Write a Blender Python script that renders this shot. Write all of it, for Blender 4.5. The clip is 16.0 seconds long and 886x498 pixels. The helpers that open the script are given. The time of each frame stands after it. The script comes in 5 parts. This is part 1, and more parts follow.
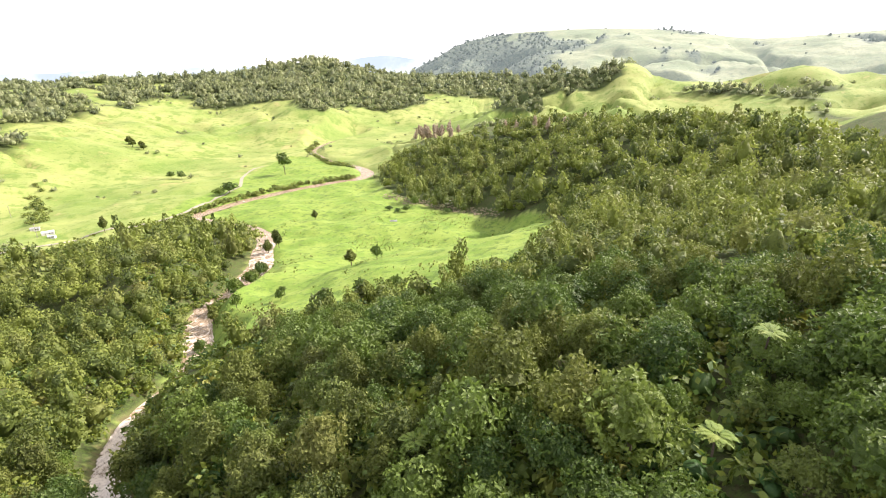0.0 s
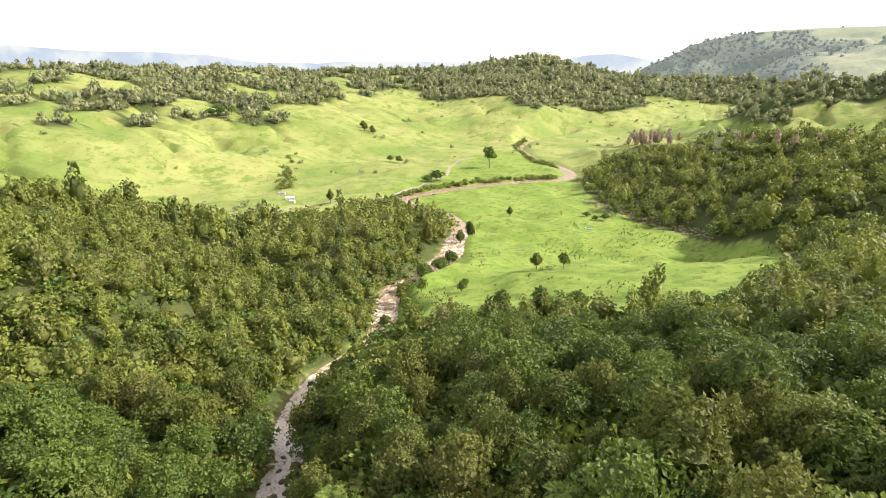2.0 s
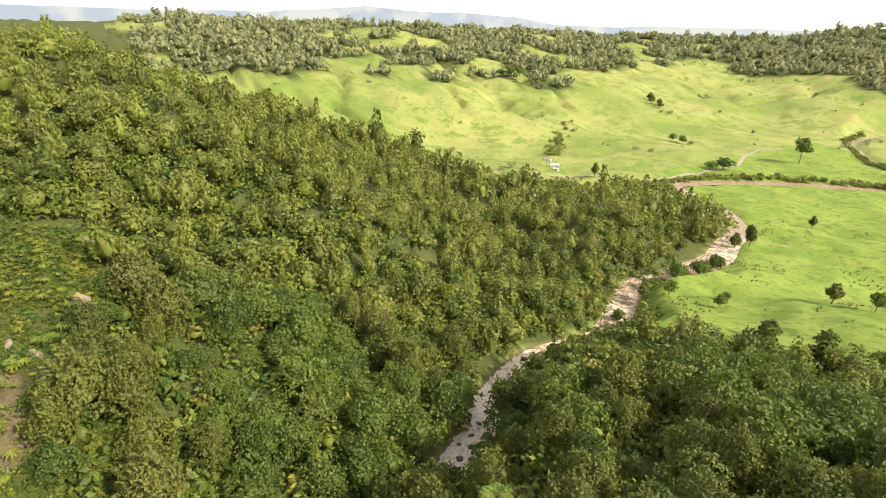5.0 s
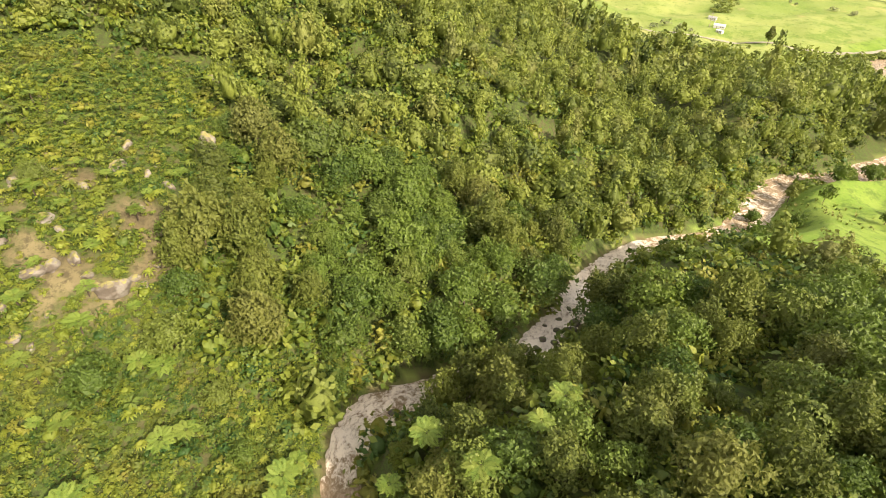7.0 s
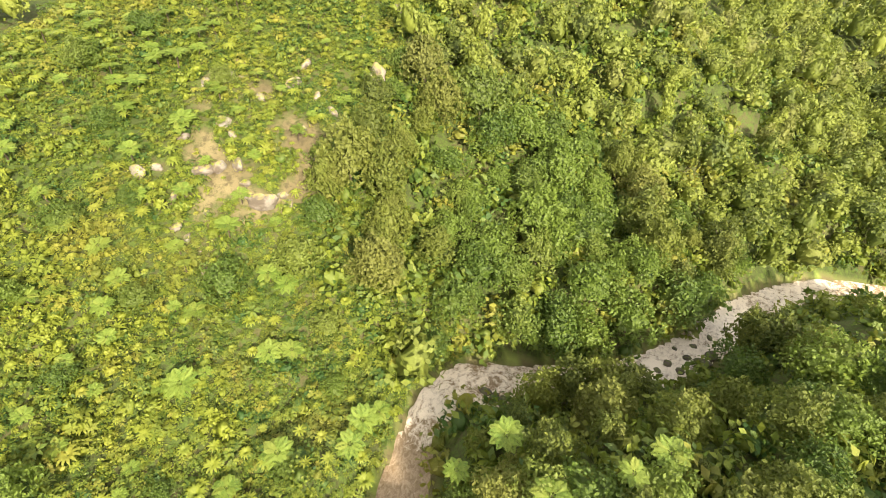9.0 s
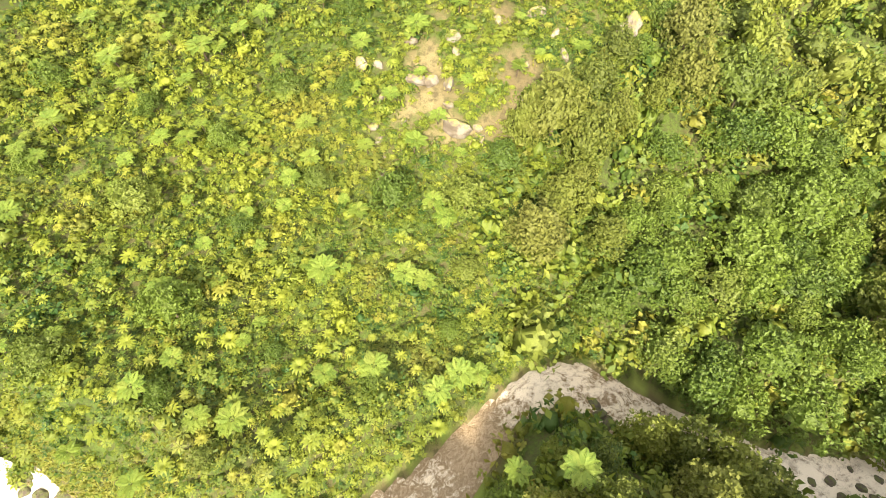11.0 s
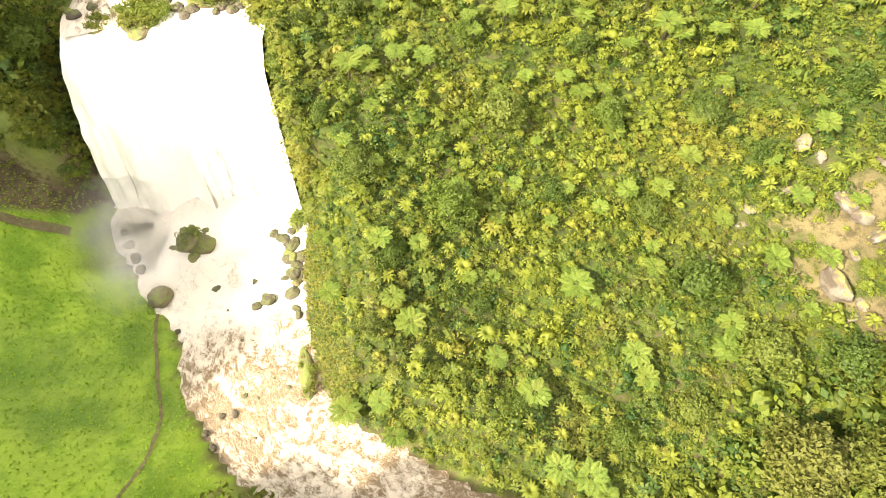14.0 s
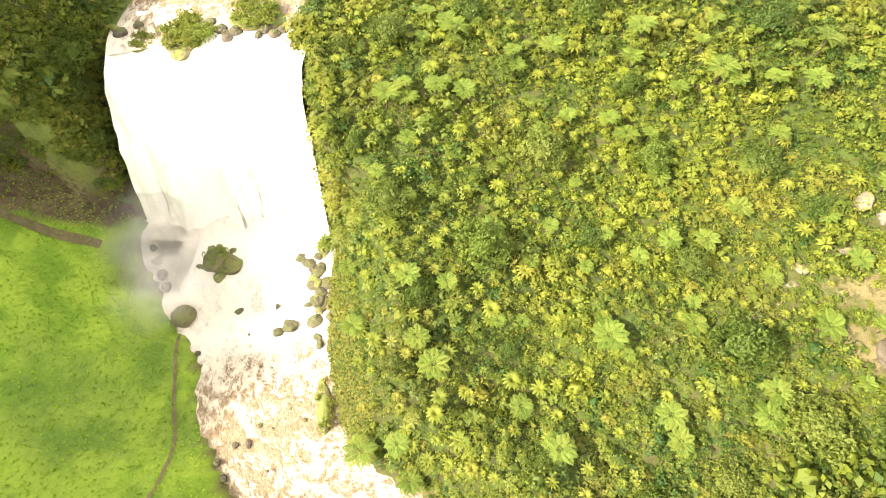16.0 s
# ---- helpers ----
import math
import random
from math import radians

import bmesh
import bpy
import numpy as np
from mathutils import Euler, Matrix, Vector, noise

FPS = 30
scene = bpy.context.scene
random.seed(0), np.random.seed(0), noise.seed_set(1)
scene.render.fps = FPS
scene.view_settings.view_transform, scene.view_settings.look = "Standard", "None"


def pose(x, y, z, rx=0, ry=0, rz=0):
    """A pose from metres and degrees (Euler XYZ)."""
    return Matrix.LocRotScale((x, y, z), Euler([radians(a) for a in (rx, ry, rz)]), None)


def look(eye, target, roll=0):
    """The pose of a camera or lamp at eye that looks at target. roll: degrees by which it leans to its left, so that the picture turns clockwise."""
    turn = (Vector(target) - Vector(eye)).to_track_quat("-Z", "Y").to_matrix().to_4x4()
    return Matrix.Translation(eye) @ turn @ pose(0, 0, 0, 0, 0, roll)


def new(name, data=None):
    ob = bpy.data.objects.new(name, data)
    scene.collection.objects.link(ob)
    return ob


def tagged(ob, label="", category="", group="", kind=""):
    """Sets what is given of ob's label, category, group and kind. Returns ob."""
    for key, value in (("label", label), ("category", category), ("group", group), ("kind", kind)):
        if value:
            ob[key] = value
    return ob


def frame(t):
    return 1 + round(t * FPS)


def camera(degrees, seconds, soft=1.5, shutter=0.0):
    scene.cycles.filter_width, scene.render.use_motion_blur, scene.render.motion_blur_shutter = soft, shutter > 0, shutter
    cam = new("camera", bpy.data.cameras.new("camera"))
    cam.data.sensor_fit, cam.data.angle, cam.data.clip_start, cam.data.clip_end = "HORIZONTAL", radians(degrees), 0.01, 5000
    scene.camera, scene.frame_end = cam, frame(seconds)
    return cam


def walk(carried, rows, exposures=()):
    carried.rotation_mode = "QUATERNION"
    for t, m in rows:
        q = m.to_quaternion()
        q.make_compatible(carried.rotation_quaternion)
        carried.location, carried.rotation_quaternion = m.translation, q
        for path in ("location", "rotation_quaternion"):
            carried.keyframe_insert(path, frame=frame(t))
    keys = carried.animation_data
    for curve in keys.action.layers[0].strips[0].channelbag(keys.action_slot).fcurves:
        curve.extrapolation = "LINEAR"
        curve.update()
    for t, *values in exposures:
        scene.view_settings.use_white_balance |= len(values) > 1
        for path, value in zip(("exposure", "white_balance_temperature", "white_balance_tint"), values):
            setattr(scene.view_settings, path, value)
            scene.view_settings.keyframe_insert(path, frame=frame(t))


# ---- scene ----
cam = camera(80.88, 16.0, soft=0.95)

# seconds, eye, target, roll
PATH = [
    (0.0, (1.38, -0.99, 110.94), (-8.57, 92.62, 77.22), -1.74),
    (0.5, (1.45, 0.59, 111.06), (-15.35, 93.28, 77.48), -1.43),
    (1.0, (1.49, 2.26, 111.19), (-24.49, 92.82, 77.68), -1.00),
    (1.5, (1.51, 4.02, 111.33), (-34.01, 91.29, 77.83), -0.56),
    (2.0, (1.52, 5.85, 111.42), (-43.09, 88.81, 77.86), -0.21),
    (2.5, (1.48, 7.62, 111.47), (-50.63, 86.06, 77.85), 0.06),
    (3.0, (1.31, 9.24, 111.49), (-56.87, 83.26, 77.80), 0.35),
    (3.5, (0.93, 10.72, 111.51), (-63.14, 79.65, 77.70), 0.64),
    (4.0, (0.36, 12.15, 111.52), (-70.23, 74.29, 77.51), 1.01),
    (4.2, (0.08, 12.74, 111.50), (-72.76, 72.20, 77.46), 1.16),
    (4.7, (-0.57, 14.11, 111.58), (-77.16, 66.97, 74.97), 1.32),
    (5.2, (-1.23, 15.38, 111.79), (-79.23, 61.81, 69.83), 1.27),
    (5.7, (-2.01, 16.63, 112.04), (-79.71, 56.82, 63.59), 1.13),
    (6.3, (-3.28, 18.25, 112.25), (-79.60, 51.23, 56.68), 1.02),
    (6.5, (-3.81, 18.83, 112.28), (-79.65, 49.39, 54.71), 1.03),
    (7.0, (-5.25, 19.98, 112.36), (-79.04, 43.69, 49.17), 1.12),
    (7.5, (-6.82, 20.92, 112.43), (-79.73, 38.74, 46.35), 1.29),
    (8.0, (-8.49, 21.69, 112.49), (-81.71, 33.66, 45.44), 1.35),
    (8.5, (-10.29, 22.28, 112.53), (-83.19, 26.93, 44.23), 1.52),
    (9.0, (-12.30, 22.73, 112.59), (-82.30, 19.16, 41.27), 1.85),
    (9.2, (-13.20, 22.87, 112.63), (-81.71, 16.46, 40.06), 1.95),
    (9.7, (-15.46, 23.60, 112.78), (-79.74, 9.57, 37.47), 1.69),
    (10.2, (-17.64, 24.63, 112.91), (-76.68, 2.48, 35.30), 0.93),
    (10.7, (-19.67, 25.52, 112.94), (-72.34, -4.43, 33.38), 0.04),
    (11.3, (-21.83, 25.76, 112.68), (-65.63, -12.13, 31.17), -0.66),
    (11.5, (-22.45, 25.55, 112.53), (-63.10, -14.54, 30.42), -0.71),
    (12.0, (-23.83, 24.73, 112.43), (-55.66, -19.88, 28.78), -0.34),
    (12.5, (-25.00, 23.60, 112.61), (-47.19, -23.80, 27.40), 0.40),
    (13.0, (-26.02, 22.26, 113.02), (-40.39, -27.50, 27.48), 0.68),
    (13.5, (-26.88, 20.88, 113.53), (-33.67, -30.11, 27.77), 0.61),
    (14.0, (-27.47, 19.59, 113.91), (-27.12, -31.71, 28.07), 0.63),
    (14.5, (-27.72, 18.42, 114.05), (-23.92, -32.94, 28.33), 0.59),
    (15.0, (-27.61, 17.33, 113.99), (-22.68, -34.43, 28.57), 0.23),
    (15.5, (-27.20, 16.28, 113.83), (-22.05, -36.13, 28.82), -0.04),
    (16.0, (-26.60, 15.25, 113.67), (-21.37, -37.89, 29.12), -0.30),
]
EXPOSURES = [(0.0, 1.42, 6250, 21), (1.5, 1.22, 6350, 20), (3.5, 0.93, 6600, 18), (4.2, 0.93, 6700, 17), (6.3, 1.25, 7150, 16), (8.0, 1.48, 7250, 13), (9.2, 1.82, 7250, 11), (11.5, 2.05, 7350, 10), (12.5, 1.92, 7400, 11), (14.0, 1.90, 7450, 11), (16.0, 1.97, 7450, 11)]
walk(cam, [(t, look(eye, target, roll)) for t, eye, target, roll in PATH], EXPOSURES)

# ---- light: high thin cloud over the whole sky, hazy sun from the east-north-east ----
SUN_ELEVATION, SUN_TURN = radians(38), radians(62)
world = bpy.data.worlds.new("sky")
scene.world = world
world.use_nodes = True
wn, wl = world.node_tree.nodes, world.node_tree.links
wn.clear()
sky = wn.new("ShaderNodeTexSky")
sky.sky_type, sky.sun_disc = "NISHITA", False
sky.sun_elevation, sky.sun_rotation = SUN_ELEVATION, SUN_TURN
sky.air_density, sky.dust_density, sky.ozone_density = 1.0, 5.0, 1.0
cloud = wn.new("ShaderNodeTexNoise")
cloud.inputs["Scale"].default_value, cloud.inputs["Detail"].default_value = 2.2, 6.0
cloud_ramp = wn.new("ShaderNodeMapRange")
cloud_ramp.inputs["From Min"].default_value, cloud_ramp.inputs["From Max"].default_value = 0.25, 0.6
cloud_ramp.inputs["To Min"].default_value, cloud_ramp.inputs["To Max"].default_value = 0.75, 1.0
veil = wn.new("ShaderNodeMix")
veil.data_type = "RGBA"
veil.inputs["B"].default_value = (10.0, 9.8, 9.2, 1)
back = wn.new("ShaderNodeBackground")
back.inputs["Strength"].default_value = 0.089
wout = wn.new("ShaderNodeOutputWorld")
coords = wn.new("ShaderNodeTexCoord")
wl.new(coords.outputs["Generated"], cloud.inputs["Vector"])
wl.new(cloud.outputs["Fac"], cloud_ramp.inputs["Value"])
height = wn.new("ShaderNodeSeparateXYZ")
wl.new(coords.outputs["Generated"], height.inputs[0])
haze = wn.new("ShaderNodeMapRange")
for socket, value in (("From Min", 0.02), ("From Max", 0.75), ("To Min", 1.0), ("To Max", 0.45)):
    haze.inputs[socket].default_value = value
wl.new(height.outputs["Z"], haze.inputs["Value"])
thick = wn.new("ShaderNodeMath")
thick.operation = "MULTIPLY"
wl.new(cloud_ramp.outputs["Result"], thick.inputs[0])
wl.new(haze.outputs["Result"], thick.inputs[1])
wl.new(thick.outputs[0], veil.inputs["Factor"])
wl.new(sky.outputs["Color"], veil.inputs["A"])
wl.new(veil.outputs["Result"], back.inputs["Color"])
wl.new(back.outputs["Background"], wout.inputs["Surface"])

sun = new("sun", bpy.data.lights.new("sun", "SUN"))
sun.data.energy, sun.data.angle, sun.data.color = 3.9, radians(3), (1.0, 0.92, 0.78)
sun.matrix_world = look((0, 0, 0), (-math.sin(SUN_TURN) * math.cos(SUN_ELEVATION), -math.cos(SUN_TURN) * math.cos(SUN_ELEVATION), -math.sin(SUN_ELEVATION)))

# ---- materials ----
def material(name):
    m = bpy.data.materials.new(name)
    m.use_nodes = True
    t = m.node_tree
    return m, t.nodes, t.links, t.nodes["Principled BSDF"]


def mix(nodes, links, a, b, fac, blend="MIX"):
    n = nodes.new("ShaderNodeMix")
    n.data_type, n.blend_type = "RGBA", blend
    for socket, value in (("A", a), ("B", b), ("Factor", fac)):
        if isinstance(value, (tuple, float, int)):
            n.inputs[socket].default_value = value if not isinstance(value, tuple) else (*value, 1)
        else:
            links.new(value, n.inputs[socket])
    return n.outputs["Result"]


def noise_tex(nodes, links, scale, detail=4.0, vector=None, rough=0.55, swirl=0.0):
    n = nodes.new("ShaderNodeTexNoise")
    n.inputs["Scale"].default_value, n.inputs["Detail"].default_value, n.inputs["Roughness"].default_value = scale, detail, rough
    n.inputs["Distortion"].default_value = swirl
    if vector is None:
        vector = nodes.new("ShaderNodeNewGeometry").outputs["Position"]
    links.new(vector, n.inputs["Vector"])
    return n.outputs["Fac"]


def ramp(nodes, links, value, lo, hi, a=0.0, b=1.0):
    n = nodes.new("ShaderNodeMapRange")
    n.interpolation_type = "SMOOTHSTEP"
    for socket, v in (("From Min", lo), ("From Max", hi), ("To Min", a), ("To Max", b)):
        n.inputs[socket].default_value = v
    links.new(value, n.inputs["Value"])
    return n.outputs["Result"]


def bump(nodes, links, bsdf, height, strength, distance):
    n = nodes.new("ShaderNodeBump")
    n.inputs["Strength"].default_value, n.inputs["Distance"].default_value = strength, distance
    links.new(height, n.inputs["Height"])
    links.new(n.outputs["Normal"], bsdf.inputs["Normal"])


def leaf_material(name, dark, light, dry, per_object=True, gloss=0.55, grain=2.4, flecks=0.45):
    """Foliage: colour varies from tree to tree, from leaf to leaf and in patches; light passes through a little."""
    m, n, l, b = material(name)
    if per_object:
        pick = n.new("ShaderNodeObjectInfo").outputs["Random"]
    else:
        at = n.new("ShaderNodeAttribute")
        at.attribute_name = "tint"
        pick = at.outputs["Fac"]
    island = n.new("ShaderNodeNewGeometry").outputs["Random Per Island"]
    base = mix(n, l, dark, light, pick)
    leafy = mix(n, l, base, light, ramp(n, l, island, 0.35, 1.0, 0.0, 0.65))
    patch = noise_tex(n, l, 0.08, 3.0)
    leafy = mix(n, l, leafy, dry, ramp(n, l, patch, 0.52, 0.75, 0.0, 0.45))
    odd = n.new("ShaderNodeMath")
    odd.operation = "FRACT"
    twelve = n.new("ShaderNodeMath")
    twelve.operation = "MULTIPLY"
    twelve.inputs[1].default_value = 17.0
    l.new(pick, twelve.inputs[0])
    l.new(twelve.outputs[0], odd.inputs[0])
    leafy = mix(n, l, leafy, dry, ramp(n, l, odd.outputs[0], 0.80, 1.0, 0.0, 0.5))
    fleck = noise_tex(n, l, grain, 5.0, rough=0.75)
    leafy = mix(n, l, leafy, tuple(v * 0.6 for v in dark), ramp(n, l, fleck, 0.50, 0.66, 0.0, flecks))
    leafy = mix(n, l, leafy, tuple(v * 1.25 for v in light), ramp(n, l, fleck, 0.46, 0.30, 0.0, flecks))
    bump(n, l, b, fleck, 0.7, 0.7 / grain)
    l.new(leafy, b.inputs["Base Color"])
    b.inputs["Roughness"].default_value = gloss
    b.inputs["Specular IOR Level"].default_value = 0.35
    through_leaf = n.new("ShaderNodeBsdfTranslucent")
    l.new(leafy, through_leaf.inputs["Color"])
    both = n.new("ShaderNodeMixShader")
    both.inputs["Fac"].default_value = 0.36
    l.new(b.outputs["BSDF"], both.inputs[1])
    l.new(through_leaf.outputs["BSDF"], both.inputs[2])
    l.new(both.outputs["Shader"], n["Material Output"].inputs["Surface"])
    return m


def plain(name, color, rough=0.7, metal=0.0, spread=0.25, scale=1.5, bump_size=0.02):
    """A surface of one colour with grain at two scales."""
    m, n, l, b = material(name)
    big, fine = noise_tex(n, l, scale, 3.0), noise_tex(n, l, scale * 9, 5.0)
    c = mix(n, l, color, tuple(v * (1 - spread) for v in color), ramp(n, l, big, 0.35, 0.65))
    c = mix(n, l, c, tuple(min(1, v * (1 + spread)) for v in color), ramp(n, l, fine, 0.45, 0.75, 0.0, 0.6))
    l.new(c, b.inputs["Base Color"])
    b.inputs["Roughness"].default_value, b.inputs["Metallic"].default_value = rough, metal
    bump(n, l, b, fine, 0.6, bump_size)
    return m


M_KANUKA = leaf_material("kanuka_leaf", (0.055, 0.083, 0.017), (0.165, 0.196, 0.034), (0.200, 0.200, 0.055), grain=5.0)
M_BROAD = leaf_material("broad_leaf", (0.048, 0.094, 0.018), (0.140, 0.205, 0.034), (0.200, 0.225, 0.052), gloss=0.42, grain=5.0)
M_FROND = leaf_material("fern_frond", (0.115, 0.195, 0.030), (0.215, 0.295, 0.050), (0.270, 0.295, 0.060), gloss=0.5, flecks=0.2)
M_FOREST = leaf_material("forest_leaf", (0.070, 0.105, 0.022), (0.225, 0.272, 0.048), (0.225, 0.230, 0.070), per_object=False, grain=3.2)
M_SHRUB = leaf_material("shrub_leaf", (0.040, 0.098, 0.022), (0.225, 0.270, 0.034), (0.320, 0.280, 0.055), per_object=False, gloss=0.45, grain=5.0, flecks=0.25)
# Paler and greyer than the forest's leaves: distance haze is put into the colour.
M_HAZED_LEAF = leaf_material("hazed_far_leaf", (0.115, 0.150, 0.078), (0.310, 0.345, 0.150), (0.330, 0.330, 0.175), per_object=False, grain=0.8)
M_BARE = leaf_material("pale_twigs", (0.340, 0.270, 0.190), (0.480, 0.400, 0.300), (0.420, 0.360, 0.220), per_object=False)
M_TUFT = leaf_material("long_grass", (0.235, 0.390, 0.030), (0.380, 0.540, 0.056), (0.420, 0.500, 0.080), per_object=False, gloss=0.45)
M_RANK = leaf_material("tussock_blades", (0.120, 0.175, 0.030), (0.220, 0.260, 0.055), (0.280, 0.250, 0.090), per_object=False, gloss=0.5)
M_PALEGRASS = leaf_material("yellowed_grass", (0.175, 0.225, 0.036), (0.300, 0.310, 0.070), (0.330, 0.300, 0.095), per_object=False, gloss=0.5)
M_BARK = plain("bark", (0.13, 0.10, 0.07), 0.9, spread=0.4, scale=2.0, bump_size=0.05)
M_FERNTRUNK = plain("fern_trunk", (0.07, 0.05, 0.035), 0.95, spread=0.4, scale=6.0, bump_size=0.03)
M_WOOD = plain("grey_timber", (0.30, 0.27, 0.22), 0.8, spread=0.3, scale=3.0)
M_WALL = plain("white_boards", (0.58, 0.57, 0.54), 0.6, spread=0.08, scale=0.8, bump_size=0.004)
M_ROOF = plain("pale_roof_iron", (0.55, 0.58, 0.58), 0.4, metal=0.3, spread=0.15, scale=0.7, bump_size=0.004)
M_ROOFRED = plain("dull_roof_iron", (0.30, 0.30, 0.29), 0.5, metal=0.2, spread=0.2, scale=0.7, bump_size=0.004)
M_GLASS = plain("window_glass", (0.03, 0.035, 0.04), 0.08, spread=0.1)
M_ROAD = plain("gravel_road", (0.27, 0.25, 0.18), 0.9, spread=0.2, scale=0.25, bump_size=0.03)


def rock_material(name, color, stain, moss):
    m, n, l, b = material(name)
    big, fine = noise_tex(n, l, 0.5, 5.0), noise_tex(n, l, 5.0, 6.0, rough=0.7)
    c = mix(n, l, color, stain, ramp(n, l, big, 0.42, 0.6))
    c = mix(n, l, c, tuple(v * 0.45 for v in color), ramp(n, l, fine, 0.5, 0.72, 0.0, 0.7))
    up = n.new("ShaderNodeSeparateXYZ")
    l.new(n.new("ShaderNodeNewGeometry").outputs["Normal"], up.inputs[0])
    patch = n.new("ShaderNodeMath")
    patch.operation = "MULTIPLY"
    l.new(ramp(n, l, up.outputs["Z"], 0.45, 0.9), patch.inputs[0])
    l.new(ramp(n, l, noise_tex(n, l, 1.3, 4.0), 0.40, 0.55), patch.inputs[1])
    c = mix(n, l, c, moss, patch.outputs[0])
    l.new(c, b.inputs["Base Color"])
    b.inputs["Roughness"].default_value = 0.75
    bump(n, l, b, fine, 0.9, 0.12)
    return m


M_ROCK = rock_material("grey_rock", (0.215, 0.195, 0.165), (0.105, 0.085, 0.065), (0.22, 0.20, 0.06))
M_WETROCK = rock_material("wet_rock", (0.105, 0.085, 0.065), (0.065, 0.052, 0.042), (0.10, 0.11, 0.04))
M_MOSSROCK = rock_material("mossy_rock", (0.14, 0.12, 0.07), (0.17, 0.14, 0.06), (0.15, 0.19, 0.045))


def ground_material():
    """Pasture, forest floor, bare earth and lush wet grass, by the cover that grows there."""
    m, n, l, b = material("ground_cover")
    at = n.new("ShaderNodeAttribute")
    at.attribute_name = "cover"
    part_of = n.new("ShaderNodeSeparateColor")
    l.new(at.outputs["Color"], part_of.inputs[0])
    wide, mid, fine = noise_tex(n, l, 0.010, 4.0), noise_tex(n, l, 0.06, 5.0, rough=0.65), noise_tex(n, l, 0.9, 6.0, rough=0.7)
    grass = mix(n, l, (0.145, 0.205, 0.042), (0.250, 0.278, 0.085), ramp(n, l, wide, 0.35, 0.65))
    grass = mix(n, l, grass, (0.110, 0.175, 0.028), ramp(n, l, mid, 0.48, 0.62, 0.0, 0.85))
    grass = mix(n, l, grass, (0.320, 0.325, 0.120), ramp(n, l, fine, 0.50, 0.78, 0.0, 0.5))
    clump = noise_tex(n, l, 0.22, 6.0, rough=0.75)
    grass = mix(n, l, grass, (0.085, 0.140, 0.024), ramp(n, l, clump, 0.54, 0.66, 0.0, 0.8))
    grass = mix(n, l, grass, (0.340, 0.290, 0.120), ramp(n, l, noise_tex(n, l, 0.030, 6.0, rough=0.7), 0.57, 0.68, 0.0, 0.65))
    rank = mix(n, l, (0.120, 0.200, 0.026), (0.185, 0.255, 0.045), ramp(n, l, mid, 0.35, 0.65))
    rank = mix(n, l, rank, (0.070, 0.120, 0.020), ramp(n, l, clump, 0.50, 0.62, 0.0, 0.8))
    rank = mix(n, l, rank, (0.250, 0.270, 0.080), ramp(n, l, fine, 0.52, 0.75, 0.0, 0.6))
    grass = mix(n, l, grass, rank, at.outputs["Alpha"])
    floor_ = mix(n, l, (0.040, 0.055, 0.016), (0.075, 0.070, 0.030), ramp(n, l, mid, 0.4, 0.6))
    litter = noise_tex(n, l, 2.2, 6.0, rough=0.75)
    floor_ = mix(n, l, floor_, (0.062, 0.096, 0.018), ramp(n, l, fine, 0.42, 0.58))
    floor_ = mix(n, l, floor_, (0.035, 0.042, 0.014), ramp(n, l, litter, 0.50, 0.62, 0.0, 0.8))
    earth = mix(n, l, (0.105, 0.080, 0.046), (0.185, 0.155, 0.080), ramp(n, l, mid, 0.4, 0.65))
    earth = mix(n, l, earth, (0.075, 0.055, 0.035), ramp(n, l, fine, 0.46, 0.62))
    lush = mix(n, l, (0.125, 0.235, 0.024), (0.270, 0.395, 0.050), ramp(n, l, noise_tex(n, l, 0.13, 6.0, rough=0.65), 0.36, 0.60))
    lush = mix(n, l, lush, (0.08, 0.15, 0.02), ramp(n, l, fine, 0.5, 0.8, 0.0, 0.3))
    lush = mix(n, l, lush, (0.085, 0.130, 0.040), ramp(n, l, noise_tex(n, l, 0.055, 5.0, rough=0.6), 0.46, 0.62, 0.0, 0.4))
    c = mix(n, l, grass, floor_, part_of.outputs[0])
    c = mix(n, l, c, lush, part_of.outputs[2])
    c = mix(n, l, c, earth, part_of.outputs[1])
    l.new(c, b.inputs["Base Color"])
    b.inputs["Roughness"].default_value = 0.85
    b.inputs["Specular IOR Level"].default_value = 0.2
    both = n.new("ShaderNodeMath")
    both.operation = "ADD"
    l.new(fine, both.inputs[0])
    l.new(mid, both.inputs[1])
    bump(n, l, b, both.outputs[0], 0.8, 0.35)
    return m


